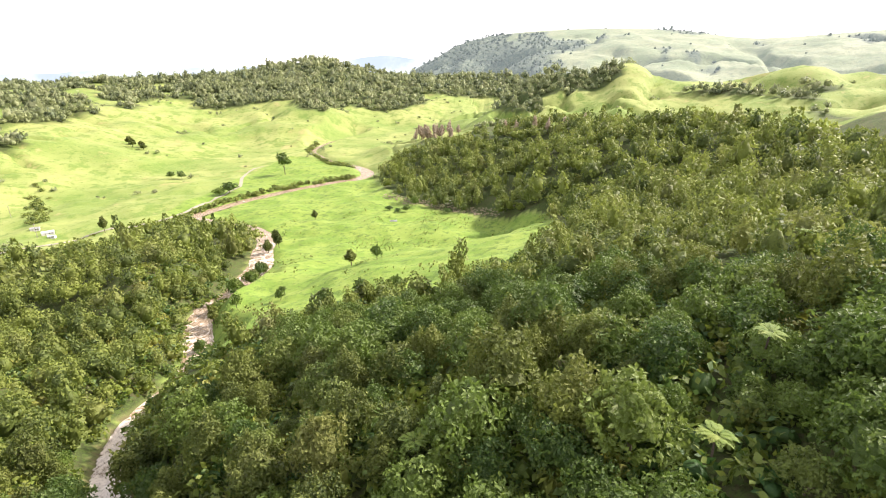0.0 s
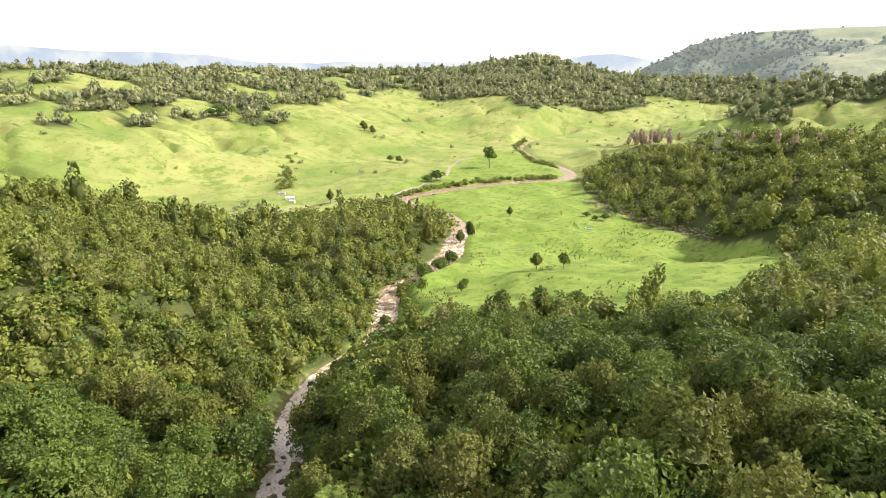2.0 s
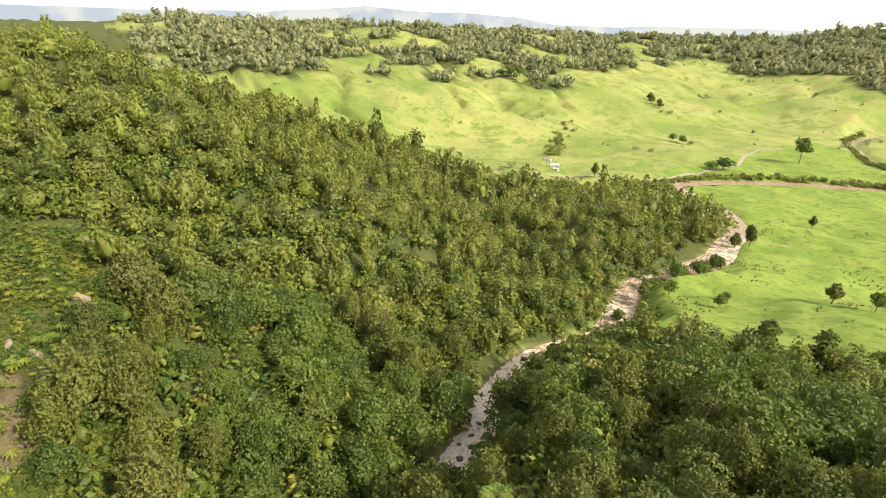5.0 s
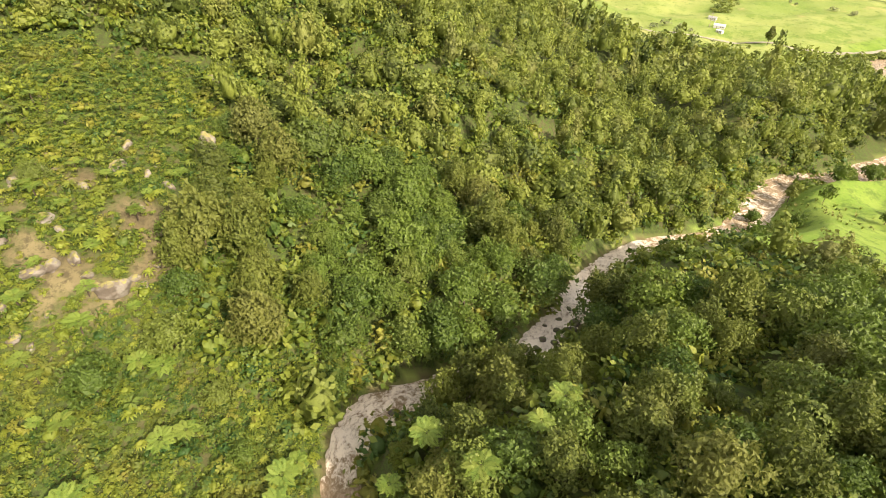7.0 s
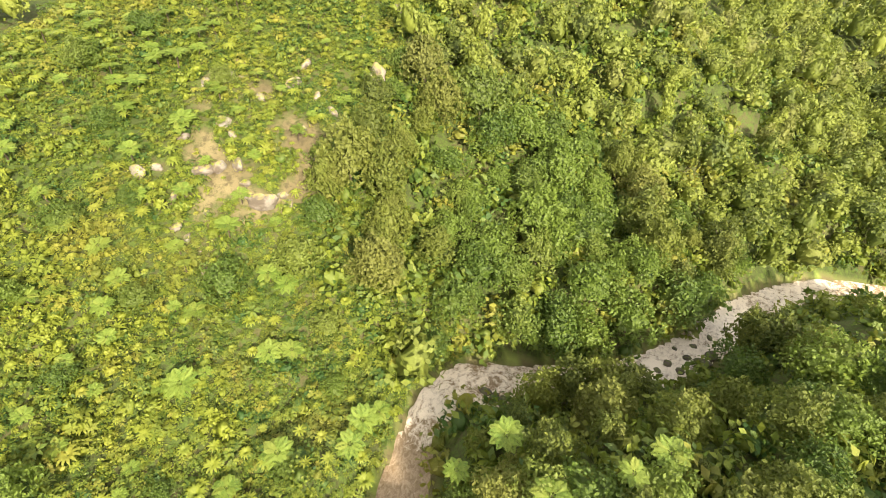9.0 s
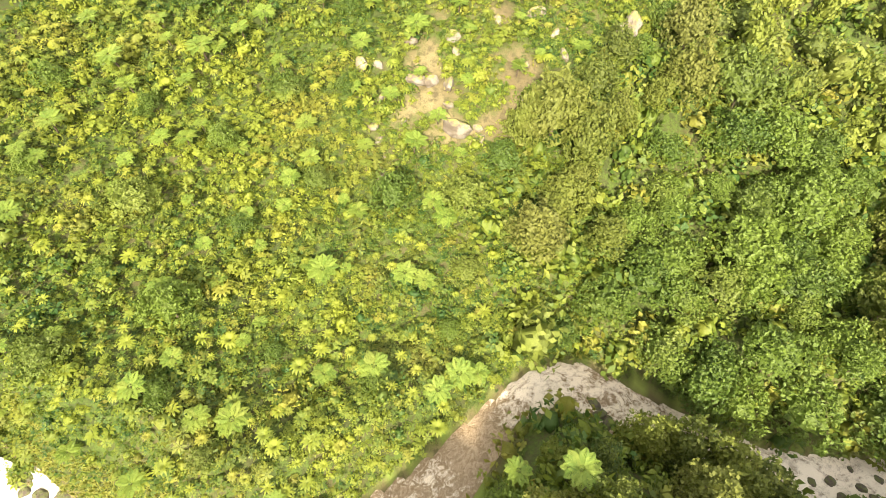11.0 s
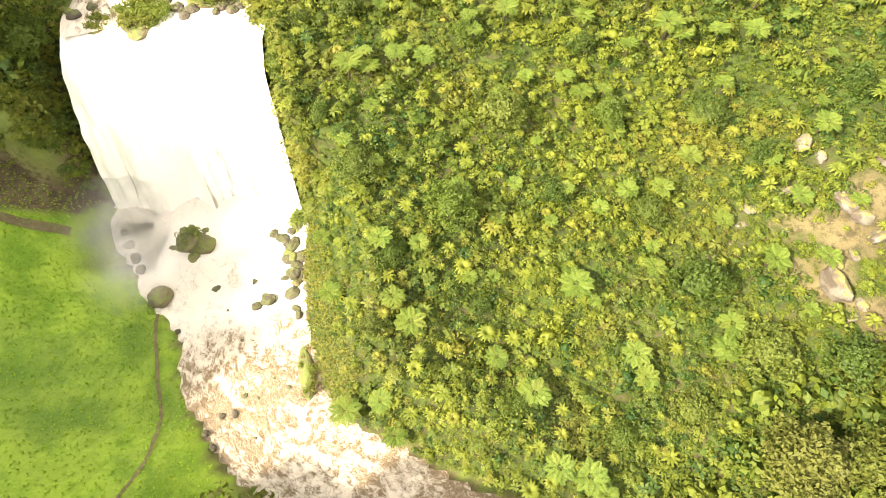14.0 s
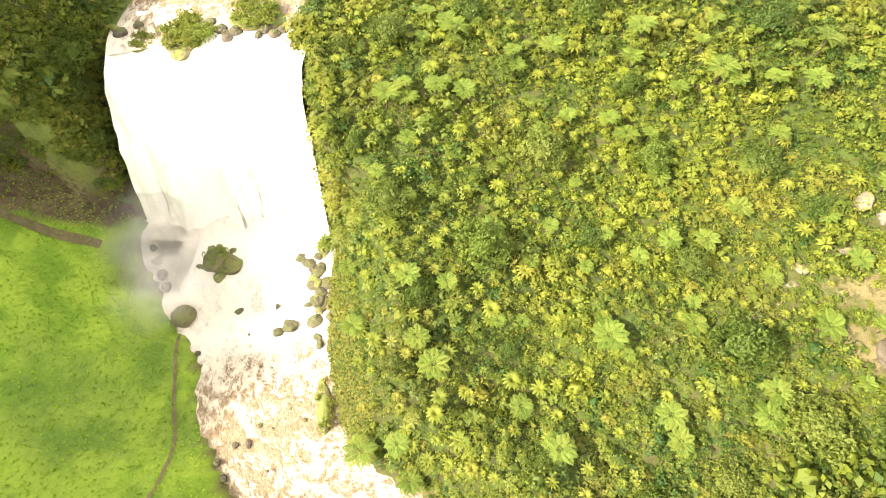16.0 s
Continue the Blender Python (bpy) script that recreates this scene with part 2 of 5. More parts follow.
def water_material():
    """Silt-brown flood water, whitened by foam where it runs fast."""
    m, n, l, b = material("flood_water")
    at = n.new("ShaderNodeAttribute")
    at.attribute_name = "foam"
    uv = n.new("ShaderNodeAttribute")
    uv.attribute_name = "flow"
    stretch = n.new("ShaderNodeMapping")
    stretch.inputs["Scale"].default_value = (1.0, 0.70, 1.0)
    l.new(uv.outputs["Vector"], stretch.inputs["Vector"])
    curl, fine = noise_tex(n, l, 0.30, 6.0, stretch.outputs["Vector"], 0.62, 1.6), noise_tex(n, l, 1.5, 5.0, stretch.outputs["Vector"], 0.7, 1.0)
    brown = mix(n, l, (0.215, 0.152, 0.090), (0.345, 0.265, 0.180), ramp(n, l, fine, 0.35, 0.65))
    reach = n.new("ShaderNodeMath")
    reach.operation = "SUBTRACT"
    churn = n.new("ShaderNodeMix")
    churn.inputs["Factor"].default_value = 0.42
    l.new(curl, churn.inputs["A"])
    l.new(fine, churn.inputs["B"])
    l.new(churn.outputs["Result"], reach.inputs[0])
    l.new(ramp(n, l, at.outputs["Fac"], 0.0, 1.0, 0.2, -0.07), reach.inputs[1])
    white = ramp(n, l, reach.outputs[0], 0.41, 0.58)
    c = mix(n, l, brown, (0.74, 0.66, 0.55), white)
    c = mix(n, l, c, (0.82, 0.79, 0.74), ramp(n, l, at.outputs["Fac"], 0.72, 1.0))
    l.new(c, b.inputs["Base Color"])
    l.new(ramp(n, l, white, 0.0, 1.0, 0.22, 0.75), b.inputs["Roughness"])
    b.inputs["Specular IOR Level"].default_value = 0.45
    both = n.new("ShaderNodeMath")
    both.operation = "ADD"
    l.new(curl, both.inputs[0])
    l.new(fine, both.inputs[1])
    bump(n, l, b, both.outputs[0], 0.9, 0.35)
    return m


def fall_material():
    """White falling water with thin tea-brown streaks running down it."""
    m, n, l, b = material("falling_water")
    uv = n.new("ShaderNodeAttribute")
    uv.attribute_name = "flow"
    stretch = n.new("ShaderNodeMapping")
    stretch.inputs["Scale"].default_value = (1.0, 0.10, 1.0)
    l.new(uv.outputs["Vector"], stretch.inputs["Vector"])
    strand, fine = noise_tex(n, l, 0.55, 5.0, stretch.outputs["Vector"], 0.6), noise_tex(n, l, 3.0, 5.0, stretch.outputs["Vector"], 0.7)
    c = mix(n, l, (0.90, 0.88, 0.84), (0.26, 0.23, 0.18), ramp(n, l, strand, 0.60, 0.70, 0.0, 0.9))
    c = mix(n, l, c, (0.90, 0.89, 0.87), ramp(n, l, fine, 0.50, 0.75, 0.0, 0.7))
    l.new(c, b.inputs["Base Color"])
    b.inputs["Roughness"].default_value = 0.6
    bump(n, l, b, strand, 0.25, 0.4)
    return m


def spray_material():
    """Drifting spray: thin, soft-edged, grey-white."""
    m, n, l, b = material("spray")
    at = n.new("ShaderNodeAttribute")
    at.attribute_name = "thick"
    puff = n.new("ShaderNodeMath")
    puff.operation = "MULTIPLY"
    l.new(at.outputs["Fac"], puff.inputs[0])
    l.new(ramp(n, l, noise_tex(n, l, 0.16, 5.0), 0.20, 0.80, 0.0, 1.0), puff.inputs[1])
    clear, white, both = n.new("ShaderNodeBsdfTransparent"), n.new("ShaderNodeBsdfDiffuse"), n.new("ShaderNodeMixShader")
    white.inputs["Color"].default_value = (0.62, 0.60, 0.58, 1)
    l.new(puff.outputs[0], both.inputs["Fac"])
    l.new(clear.outputs[0], both.inputs[1])
    l.new(white.outputs[0], both.inputs[2])
    l.new(both.outputs[0], n["Material Output"].inputs["Surface"])
    return m


def mesa_material(name, leafy):
    """The far tableland: bush and pasture two kilometres off, with the bright air's haze added as emission."""
    m, n, l, b = material(name)
    patch = noise_tex(n, l, 0.012, 6.0, rough=0.7)
    grain = noise_tex(n, l, 0.09, 5.0, rough=0.75)
    bush = mix(n, l, (0.060, 0.085, 0.050), (0.115, 0.140, 0.080), ramp(n, l, grain, 0.38, 0.62))
    if not leafy:
        at = n.new("ShaderNodeAttribute")
        at.attribute_name = "wood"
        grass = mix(n, l, (0.130, 0.165, 0.070), (0.185, 0.205, 0.100), ramp(n, l, patch, 0.40, 0.60))
        grass = mix(n, l, grass, (0.085, 0.110, 0.055), ramp(n, l, grain, 0.50, 0.66, 0.0, 0.7))
        bush = mix(n, l, grass, bush, at.outputs["Fac"])
    l.new(bush, b.inputs["Base Color"])
    b.inputs["Roughness"].default_value = 0.9
    # Pale blue glow painted in as haze; the hill itself gives off no light.
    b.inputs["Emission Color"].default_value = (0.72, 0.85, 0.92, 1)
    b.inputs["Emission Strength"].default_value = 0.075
    bump(n, l, b, grain, 0.8, 4.0)
    return m


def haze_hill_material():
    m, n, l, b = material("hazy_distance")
    # Emissive colour with the haze already in it; no lamp lights these ranges.
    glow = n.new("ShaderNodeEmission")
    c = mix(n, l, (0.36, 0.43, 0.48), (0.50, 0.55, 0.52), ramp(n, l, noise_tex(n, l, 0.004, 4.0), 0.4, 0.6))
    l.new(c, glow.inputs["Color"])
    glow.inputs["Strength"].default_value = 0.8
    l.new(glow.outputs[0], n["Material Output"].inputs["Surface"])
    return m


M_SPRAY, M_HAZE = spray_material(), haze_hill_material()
M_MESA, M_MESAWOOD = mesa_material("hazed_tableland", False), mesa_material("hazed_tableland_bush", True)
M_GROUND, M_WATER, M_FALL = ground_material(), water_material(), fall_material()

# ---- the lie of the land ----
def lattice(ix, iy, seed):
    h = (ix.astype(np.int64) * 374761393 + iy.astype(np.int64) * 668265263 + seed * 1442695041) & 0xFFFFFFFF
    h = ((h ^ (h >> 13)) * 1274126177) & 0xFFFFFFFF
    return ((h ^ (h >> 16)) & 0xFFFF) / 65535.0


def value_noise(x, y, size, seed=0):
    x, y = np.asarray(x, float) / size, np.asarray(y, float) / size
    ix, iy = np.floor(x), np.floor(y)
    fx, fy = x - ix, y - iy
    fx, fy = fx * fx * (3 - 2 * fx), fy * fy * (3 - 2 * fy)
    a, b = lattice(ix, iy, seed), lattice(ix + 1, iy, seed)
    c, d = lattice(ix, iy + 1, seed), lattice(ix + 1, iy + 1, seed)
    return (a + (b - a) * fx) * (1 - fy) + (c + (d - c) * fx) * fy - 0.5


def fbm(x, y, size, octaves=4, seed=0):
    total, gain = 0.0, 1.0
    for k in range(octaves):
        total = total + gain * value_noise(x, y, size, seed + 11 * k)
        size, gain = size / 2.03, gain * 0.5
    return total


def smooth(v, lo, hi):
    v = np.clip((np.asarray(v, float) - lo) / (hi - lo), 0, 1)
    return v * v * (3 - 2 * v)


def spread_line(points, steps=6):
    """A Catmull-Rom line through the points."""
    p = np.array(points, float)
    p = np.vstack([2 * p[0] - p[1], p, 2 * p[-1] - p[-2]])
    out = []
    for a, b, c, d in zip(p, p[1:], p[2:], p[3:]):
        for k in range(steps):
            t = k / steps
            out.append(0.5 * (2 * b + (c - a) * t + (2 * a - 5 * b + 4 * c - d) * t * t + (3 * b - a - 3 * c + d) * t**3))
    return np.vstack([out, p[-2]])


def near_line(line, x, y):
    """For every (x, y): the distance to a line and the line's other values at its nearest place."""
    x, y = np.asarray(x, float).ravel(), np.asarray(y, float).ravel()
    best, values = np.full(len(x), 1e18), np.zeros((len(x), line.shape[1] - 2))
    for a, b in zip(line, line[1:]):
        dx, dy = b[0] - a[0], b[1] - a[1]
        t = np.clip(((x - a[0]) * dx + (y - a[1]) * dy) / (dx * dx + dy * dy + 1e-9), 0, 1)
        d = (x - a[0] - t * dx) ** 2 + (y - a[1] - t * dy) ** 2
        closer = d < best
        best[closer] = d[closer]
        values[closer] = a[2:] + t[closer, None] * (b[2:] - a[2:])
    return np.sqrt(best), values


def inside(poly, x, y):
    """Whether points lie in a polygon."""
    x, y = np.asarray(x, float), np.asarray(y, float)
    hit = np.zeros(x.shape, bool)
    for (ax, ay), (bx, by) in zip(poly, poly[1:] + poly[:1]):
        if ay != by:
            hit ^= ((ay > y) != (by > y)) & (x < (bx - ax) * (y - ay) / (by - ay) + ax)
    return hit


# The river: x, y, water level, width.
ABOVE_FALL = [(26, -260, 70, 20), (18, -150, 67.5, 22), (16, -90, 65.6, 26), (16.6, -62, 64.5, 27), (17.1, -54, 64.0, 26.4), (16.0, -50, 63.6, 25.6)]
GORGE = [(16.3, -45, 37.7, 29), (15.3, -38, 37.9, 31), (9.5, -25, 38, 28), (4.5, -14, 37.8, 20), (0.5, -3, 37.3, 18), (-7, 6.5, 36.5, 15), (-20, 11.5, 35.6, 11),
         (-34, 16, 34.5, 8), (-46, 17.6, 33.5, 6.2), (-55, 20.5, 32.5, 6.2), (-59.5, 25, 31.4, 7.5), (-60.5, 33, 30, 8), (-63, 42, 28.5, 7),
         (-66, 54, 26.5, 6.5), (-71.5, 66, 25, 7.5), (-80, 77, 23.5, 8), (-89.5, 88, 21, 7), (-99, 104, 17, 6.5), (-103, 119, 15, 6.5),
         (-103, 135, 13.2, 7), (-104, 150, 12.3, 9)]
VALLEY = [(-104, 150, 12.3, 10), (-115, 170, 11.5, 8.5), (-124, 186, 10.8, 9), (-127, 200, 10, 8.5), (-125, 220, 8.5, 10), (-128, 242, 7, 10), (-131, 262, 5.5, 11),
          (-141, 287, 4.5, 10), (-149, 312, 4, 9), (-172, 337, 3.6, 9), (-208, 353, 3.3, 9), (-231, 366, 3.1, 9), (-226, 392, 3, 9),
          (-209, 428, 2.9, 9), (-186, 460, 2.8, 9), (-160, 489, 2.7, 9), (-138, 506, 2.6, 10), (-133, 532, 2.5, 11), (-147, 562, 2.4, 9), (-168, 585, 2.3, 6),
          (-192, 605, 2.2, 5), (-218, 642, 2.1, 5), (-245, 690, 2, 5), (-250, 760, 1.8, 5), (-225, 860, 1.5, 5)]
river_above, river_below = spread_line(ABOVE_FALL), spread_line(GORGE + VALLEY[1:])

# Crest lines: x, y, height, then how steeply the land falls away (at the crest, and growing with distance).
WEST_HILL = [(-35, -75, 72, 0.42, 0.0), (-70, -62, 68, 0.50, 0.0), (-110, -50, 71, 0.34, 0.0004), (-180, -40, 84, 0.26, 0.0005), (-255, -5, 97, 0.24, 0.0006),
             (-278, 45, 76, 0.22, 0.0006), (-292, 100, 58, 0.17, 0.0006), (-300, 160, 37, 0.14, 0.0006), (-285, 225, 12, 0.10, 0.0006)]
EAST_HILL = [(70, -70, 82, 0.30, 0.0), (85, 0, 92, 0.42, 0.001), (72, 60, 80, 0.30, 0.0), (85, 125, 68, 0.27, 0.0), (130, 200, 62, 0.24, 0.0004), (170, 300, 62, 0.20, 0.001),
             (130, 420, 56, 0.17, 0.0012), (70, 520, 46, 0.14, 0.0012), (0, 600, 42, 0.14, 0.001), (-60, 660, 28, 0.12, 0.001)]
TOE = [(-150, 200, 30, 0.3, 0.0), (-185, 260, 18, 0.25, 0.0), (-215, 310, 8, 0.2, 0.0)]
KNOLL = [(20, 830, 50, 0.3, 0.0), (67, 800, 84, 0.33, 0.0002), (140, 788, 90, 0.3, 0.0002), (182, 780, 104, 0.3, 0.0002), (240, 764, 84, 0.24, 0.0002),
         (306, 739, 84, 0.22, 0.0002), (375, 706, 90, 0.22, 0.0002), (460, 640, 82, 0.22, 0.0002), (520, 480, 95, 0.2, 0.0002)]
MESA = [(-165, 1960, 120, 0.5, 0.0), (-130, 1900, 166, 0.45, 0.0), (40, 1900, 196, 0.28, 0.0), (264, 1880, 202, 0.20, 0.0), (430, 1850, 196, 0.18, 0.0),
        (587, 1807, 182, 0.16, 0.0), (773, 1735, 152, 0.13, 0.0), (1035, 1593, 160, 0.13, 0.0), (1500, 1300, 175, 0.12, 0.0)]
NORTH_HILL = [(260, 1290, 58, 0.2, 0.0), (60, 1390, 68, 0.2, 0.0), (-60, 1420, 72, 0.2, 0.0), (-150, 1400, 72, 0.18, 0.0), (-245, 1325, 82, 0.2, 0.0), (-347, 1294, 104, 0.2, 0.0), (-436, 1267, 122, 0.2, 0.0), (-577, 1210, 98, 0.16, 0.0),
              (-749, 1111, 90, 0.12, 0.0001), (-843, 1041, 92, 0.11, 0.0001)]
WEST_PLATEAU = [(-843, 1041, 92, 0.11, 0.0001), (-870, 850, 97, 0.10, 0.00013), (-930, 560, 103, 0.105, 0.00013), (-1000, 300, 109, 0.105, 0.00013),
                (-1050, 100, 110, 0.105, 0.00013), (-1000, -200, 105, 0.10, 0.0001)]
CRESTS = [spread_line(c, 3) for c in (WEST_HILL, EAST_HILL, TOE, KNOLL, NORTH_HILL, WEST_PLATEAU)]
knoll_line, mesa_line = spread_line(KNOLL, 3), spread_line(MESA, 3)


def fall_edge(y):
    """Where the scrub meets the falling water, along its western side."""
    return np.interp(y, [-60, -53, -46, -41, -36], [4.8, 4.6, 1.3, -0.3, -1.0])


PADDOCK = [(-91, 122), (-80, 126), (-63, 140), (-46, 146), (-22, 142), (8, 160), (21, 190), (33, 210), (35, 262), (33, 322), (-13, 361), (-69, 404), (-104, 455), (-121, 509),
           (-150, 560), (-185, 610), (-260, 640), (-260, 380), (-240, 350), (-150, 318), (-138, 270), (-122, 238), (-121, 205), (-115, 180)]


def land(x, y):
    """Height of the ground, in metres over the valley's river."""
    shape = np.shape(x)
    x, y = np.asarray(x, float).ravel(), np.asarray(y, float).ravel()
    far = np.hypot(x, y)
    top = np.full(len(x), 4.5) + 3.0 * fbm(x, y, 60, 3, 5) * smooth(far, 150, 300)
    soft = 6.0
    for crest in CRESTS:
        d, v = near_line(crest, x, y)
        h = v[:, 0] - (np.sqrt(d * d + 64) - 8) * v[:, 1] - v[:, 2] * d * d
        h = np.maximum(h, -60)
        # the higher of the two, rounded where they meet
        k = np.clip(0.5 + 0.5 * (h - top) / soft, 0, 1)
        top = top + (h - top) * k + soft * k * (1 - k)
    beyond = smooth(far, 600, 2000)
    # south of the fall the land is a high bench
    bench = 66 + 0.03 * np.abs(x) + 4 * fbm(x, y, 80, 3, 9)
    s = smooth(-y, 38, 62) * smooth(far, 1200, 300)
    top = np.maximum(top, bench * s + top * (1 - s))
    # gullies and knobs
    rough = smooth(far, 60, 420)
    top = top + (0.8 + 5.5 * rough + 14 * beyond) * fbm(x, y, 46 + 0 * far, 4, 2) * smooth(top, 3, 14)
    gully = np.abs(fbm(x + 0.3 * y, y, 95, 3, 21))
    top = top - 11.0 * smooth(0.10 - gully, 0, 0.10) * smooth(top, 8, 34) * smooth(far, 240, 420) * smooth(far, 1100, 800)
    top = top + 9.0 * fbm(x, y, 85, 3, 8) * smooth(far, 330, 440) * smooth(far, 1000, 760) * smooth(top, 7, 20)
    top = top + 3.2 * fbm(x, y, 34, 3, 16) * inside(PADDOCK, x, y) * smooth(y, 130, 165) * smooth(y, 400, 330)
    top = top + 0.5 * fbm(x, y, 6, 3, 4) + 3.4 * fbm(x, y, 24, 4, 6) * smooth(far, 120, 200) * smooth(far, 800, 500)
    # the river's trench
    for line, wall in ((river_below, 0.85), (river_above, 0.5)):
        d, v = near_line(line, x, y)
        off = d - v[:, 1] * 0.5 - (1.3 * smooth(y, 130, 165) if line is river_below else 0)
        steep = np.where(v[:, 0] > 8, wall, 0.25)
        if line is river_above:
            bank = np.where(y > -46.8, 1e6, v[:, 0] + np.where(off < 0, -1.2, 0.3 + steep * off + 0.01 * off * off))
        else:
            steep = steep + 0.9 * smooth(-y, 14, 32) + np.where(x < 16, 3.0 + 6.0 * smooth(x, -7, -4), 1.8) * smooth(-y, 32, 37 + 2.0 * (x > 16))
            bank = v[:, 0] + np.where(off < 0, -1.2, 0.25 + steep * off + 0.012 * off * off) + 4 * np.maximum(-46.8 - y, 0)
            bank = np.where((y < -46.8) & (np.abs(x - 16.3) < 14.9), 1e6, bank)
        top = np.minimum(top, bank)
    # the rock step under the fall
    step_ = (x > fall_edge(y)) & (x < 31) & (y > -49) & (y < -33)
    top = np.where(step_, np.minimum(top, np.where(y > -46.8, 35.8, 61.6)), top)
    # the wet green slope beside the plunge pool
    side = inside([(60, -38), (30, -34), (20, -22), (13, -8), (7, 4), (2, 12), (6, 30), (60, 40)], x, y)
    d, v = near_line(river_below, x, y)
    slope = 37.6 + 0.62 * np.maximum(d - v[:, 1] * 0.5, 0) + 1.8 * fbm(x, y, 9, 3, 33)
    top = np.where(side & (d > v[:, 1] * 0.5), np.minimum(slope, np.maximum(top, slope - 3)), top)
    return top.reshape(shape)


# ---- what grows where ----
WEST_WOOD = [(-45, -420), (-45, -30), (-58, 30), (-65, 60), (-95, 110), (-100, 150), (-128, 200), (-131, 260), (-150, 312), (-205, 338), (-226, 314), (-256, 264), (-288, 212),
             (-318, 165), (-400, 110), (-520, 60), (-700, -420)]
EAST_WOOD = [(2, 14), (-15, 14), (-58, 25), (-62, 60), (-95, 110), (-90, 121), (-79, 125), (-62, 138), (-45, 144), (-22, 140), (9, 158), (23, 189), (35, 210), (37, 262), (35, 322),
             (-11, 363), (-66, 406), (-100, 457), (-116, 512), (-100, 590), (-60, 640), (20, 620), (90, 560), (200, 540), (420, 520), (600, 300), (600, -420), (34, -420), (31, -38), (60, -33), (62, 36), (30, 34)]


SCRUB_EDGE = [(-57, 17), (-63, 8), (-70, -4), (-86, -8), (-125, -12), (-125, 2), (-92, 8), (-78, 18), (-68, 32), (-62, 24)]
SCRUB = [(0.5, -38), (-6, -8), (-14, 4), (-40, 12), (-57, 17), (-63, 8), (-70, -4), (-80, -6), (-100, 1), (-122, 6), (-145, 8), (-145, -60), (-78, -72), (4.6, -72), (4.6, -53), (1.3, -46)]


def wooded(x, y):
    """1 where tall wood stands, 0 on open ground."""
    x, y = np.asarray(x, float), np.asarray(y, float)
    far = np.hypot(x, y)
    w = inside(WEST_WOOD, x, y) | inside(EAST_WOOD, x, y) | (y < -46)
    d, v = near_line(river_below, x, y)
    d, v = d.reshape(x.shape), v[:, 1].reshape(x.shape)
    w &= d > v * 0.5 + 1.0
    d2, v2 = near_line(river_above, x, y)
    w &= d2.reshape(x.shape) > v2[:, 1].reshape(x.shape) * 0.5 + 0.5
    h = land(x, y)
    n = fbm(x, y, 130, 3, 40)
    upland = (far > 430) & ~inside(PADDOCK, x, y)
    turn = np.degrees(np.arctan2(-x, y))
    band = upland & (turn > 30) & (h + 30 * n > 52) & (h < 125) & (fbm(x, y, 70, 3, 47) < 0.27)
    hill = upland & (turn > -10) & (turn <= 30) & (far > 1020) & (h + 30 * n > 30)
    hill |= upland & (turn > 9) & (turn <= 30) & (far > 820) & (h + 30 * n > 40)
    off_crest = near_line(knoll_line, x, y)[0].reshape(x.shape)
    knoll = upland & (turn < -2.5) & (turn > -14.4 + 5 * n) & (off_crest < 52 + 70 * n + 3 * (turn + 9)) & (h > 40)
    knoll |= upland & (turn <= 2) & (turn > -5) & (far > 640) & (far < 900) & (h + 14 * n > 46)
    bush = upland & (turn < -17.5) & (turn > -31) & (far > 600) & (far < 740) & (np.abs(h - 72 + 16 * n) < 9)
    east = upland & (turn <= 2) & (far > 600) & (far < 690) & (n > 0.16)
    return w | band | hill | knoll | bush | east

# ---- building helpers ----
def quick_mesh(name, verts, faces, attributes=(), smooth_faces=False):
    """A mesh from arrays of vertices and of faces that all have as many corners."""
    verts, faces = np.asarray(verts, np.float32), np.asarray(faces, np.int32)
    me = bpy.data.meshes.new(name)
    me.vertices.add(len(verts))
    me.vertices.foreach_set("co", verts.ravel())
    n, k = faces.shape
    me.loops.add(n * k)
    me.loops.foreach_set("vertex_index", faces.ravel())
    me.polygons.add(n)
    me.polygons.foreach_set("loop_start", np.arange(0, n * k, k, dtype=np.int32))
    me.polygons.foreach_set("use_smooth", np.full(n, smooth_faces))
    for title, kind, values in attributes:
        a = me.attributes.new(title, kind, "POINT")
        a.data.foreach_set({"FLOAT": "value", "FLOAT_VECTOR": "vector", "FLOAT_COLOR": "color"}[kind], np.asarray(values, np.float32).ravel())
    me.update(calc_edges=True)
    return me


def placed(name, me, mat, parent=None, label="", m=None):
    ob = new(name, me)
    if mat and not me.materials:
        me.materials.append(mat)
    if parent:
        ob.parent = parent
    if m is not None:
        ob.matrix_basis = m
    return tagged(ob, label) if label else ob


def part(name, bm, mat, parent, label=""):
    me = bpy.data.meshes.new(name)
    bm.to_mesh(me)
    bm.free()
    return placed(name, me, mat, parent, label)


def box(bm, size, at=(0, 0, 0), bevel=0.0):
    made = bmesh.ops.create_cube(bm, size=1.0, matrix=Matrix.Translation(at) @ Matrix.Diagonal((*size, 1)))
    if bevel:
        edges = list({e for v in made["verts"] for e in v.link_edges})
        bmesh.ops.bevel(bm, geom=edges, offset=bevel, segments=1, affect="EDGES")
    return bm


def rod(bm, a, b, r0, r1, sides=6):
    a, b = Vector(a), Vector(b)
    turn = (b - a).to_track_quat("Z", "Y").to_matrix().to_4x4()
    bmesh.ops.create_cone(bm, cap_ends=True, segments=sides, radius1=r0, radius2=r1, depth=(b - a).length, matrix=Matrix.Translation((a + b) / 2) @ turn)
    return bm


def group_meshes(pieces):
    """Joins (verts, faces, tint) pieces into three arrays."""
    verts, faces, tints, n = [], [], [], 0
    for v, f, t in pieces:
        verts.append(v)
        faces.append(f + n)
        tints.append(np.full(len(v), t))
        n += len(v)
    return np.vstack(verts), np.vstack(faces), np.concatenate(tints)


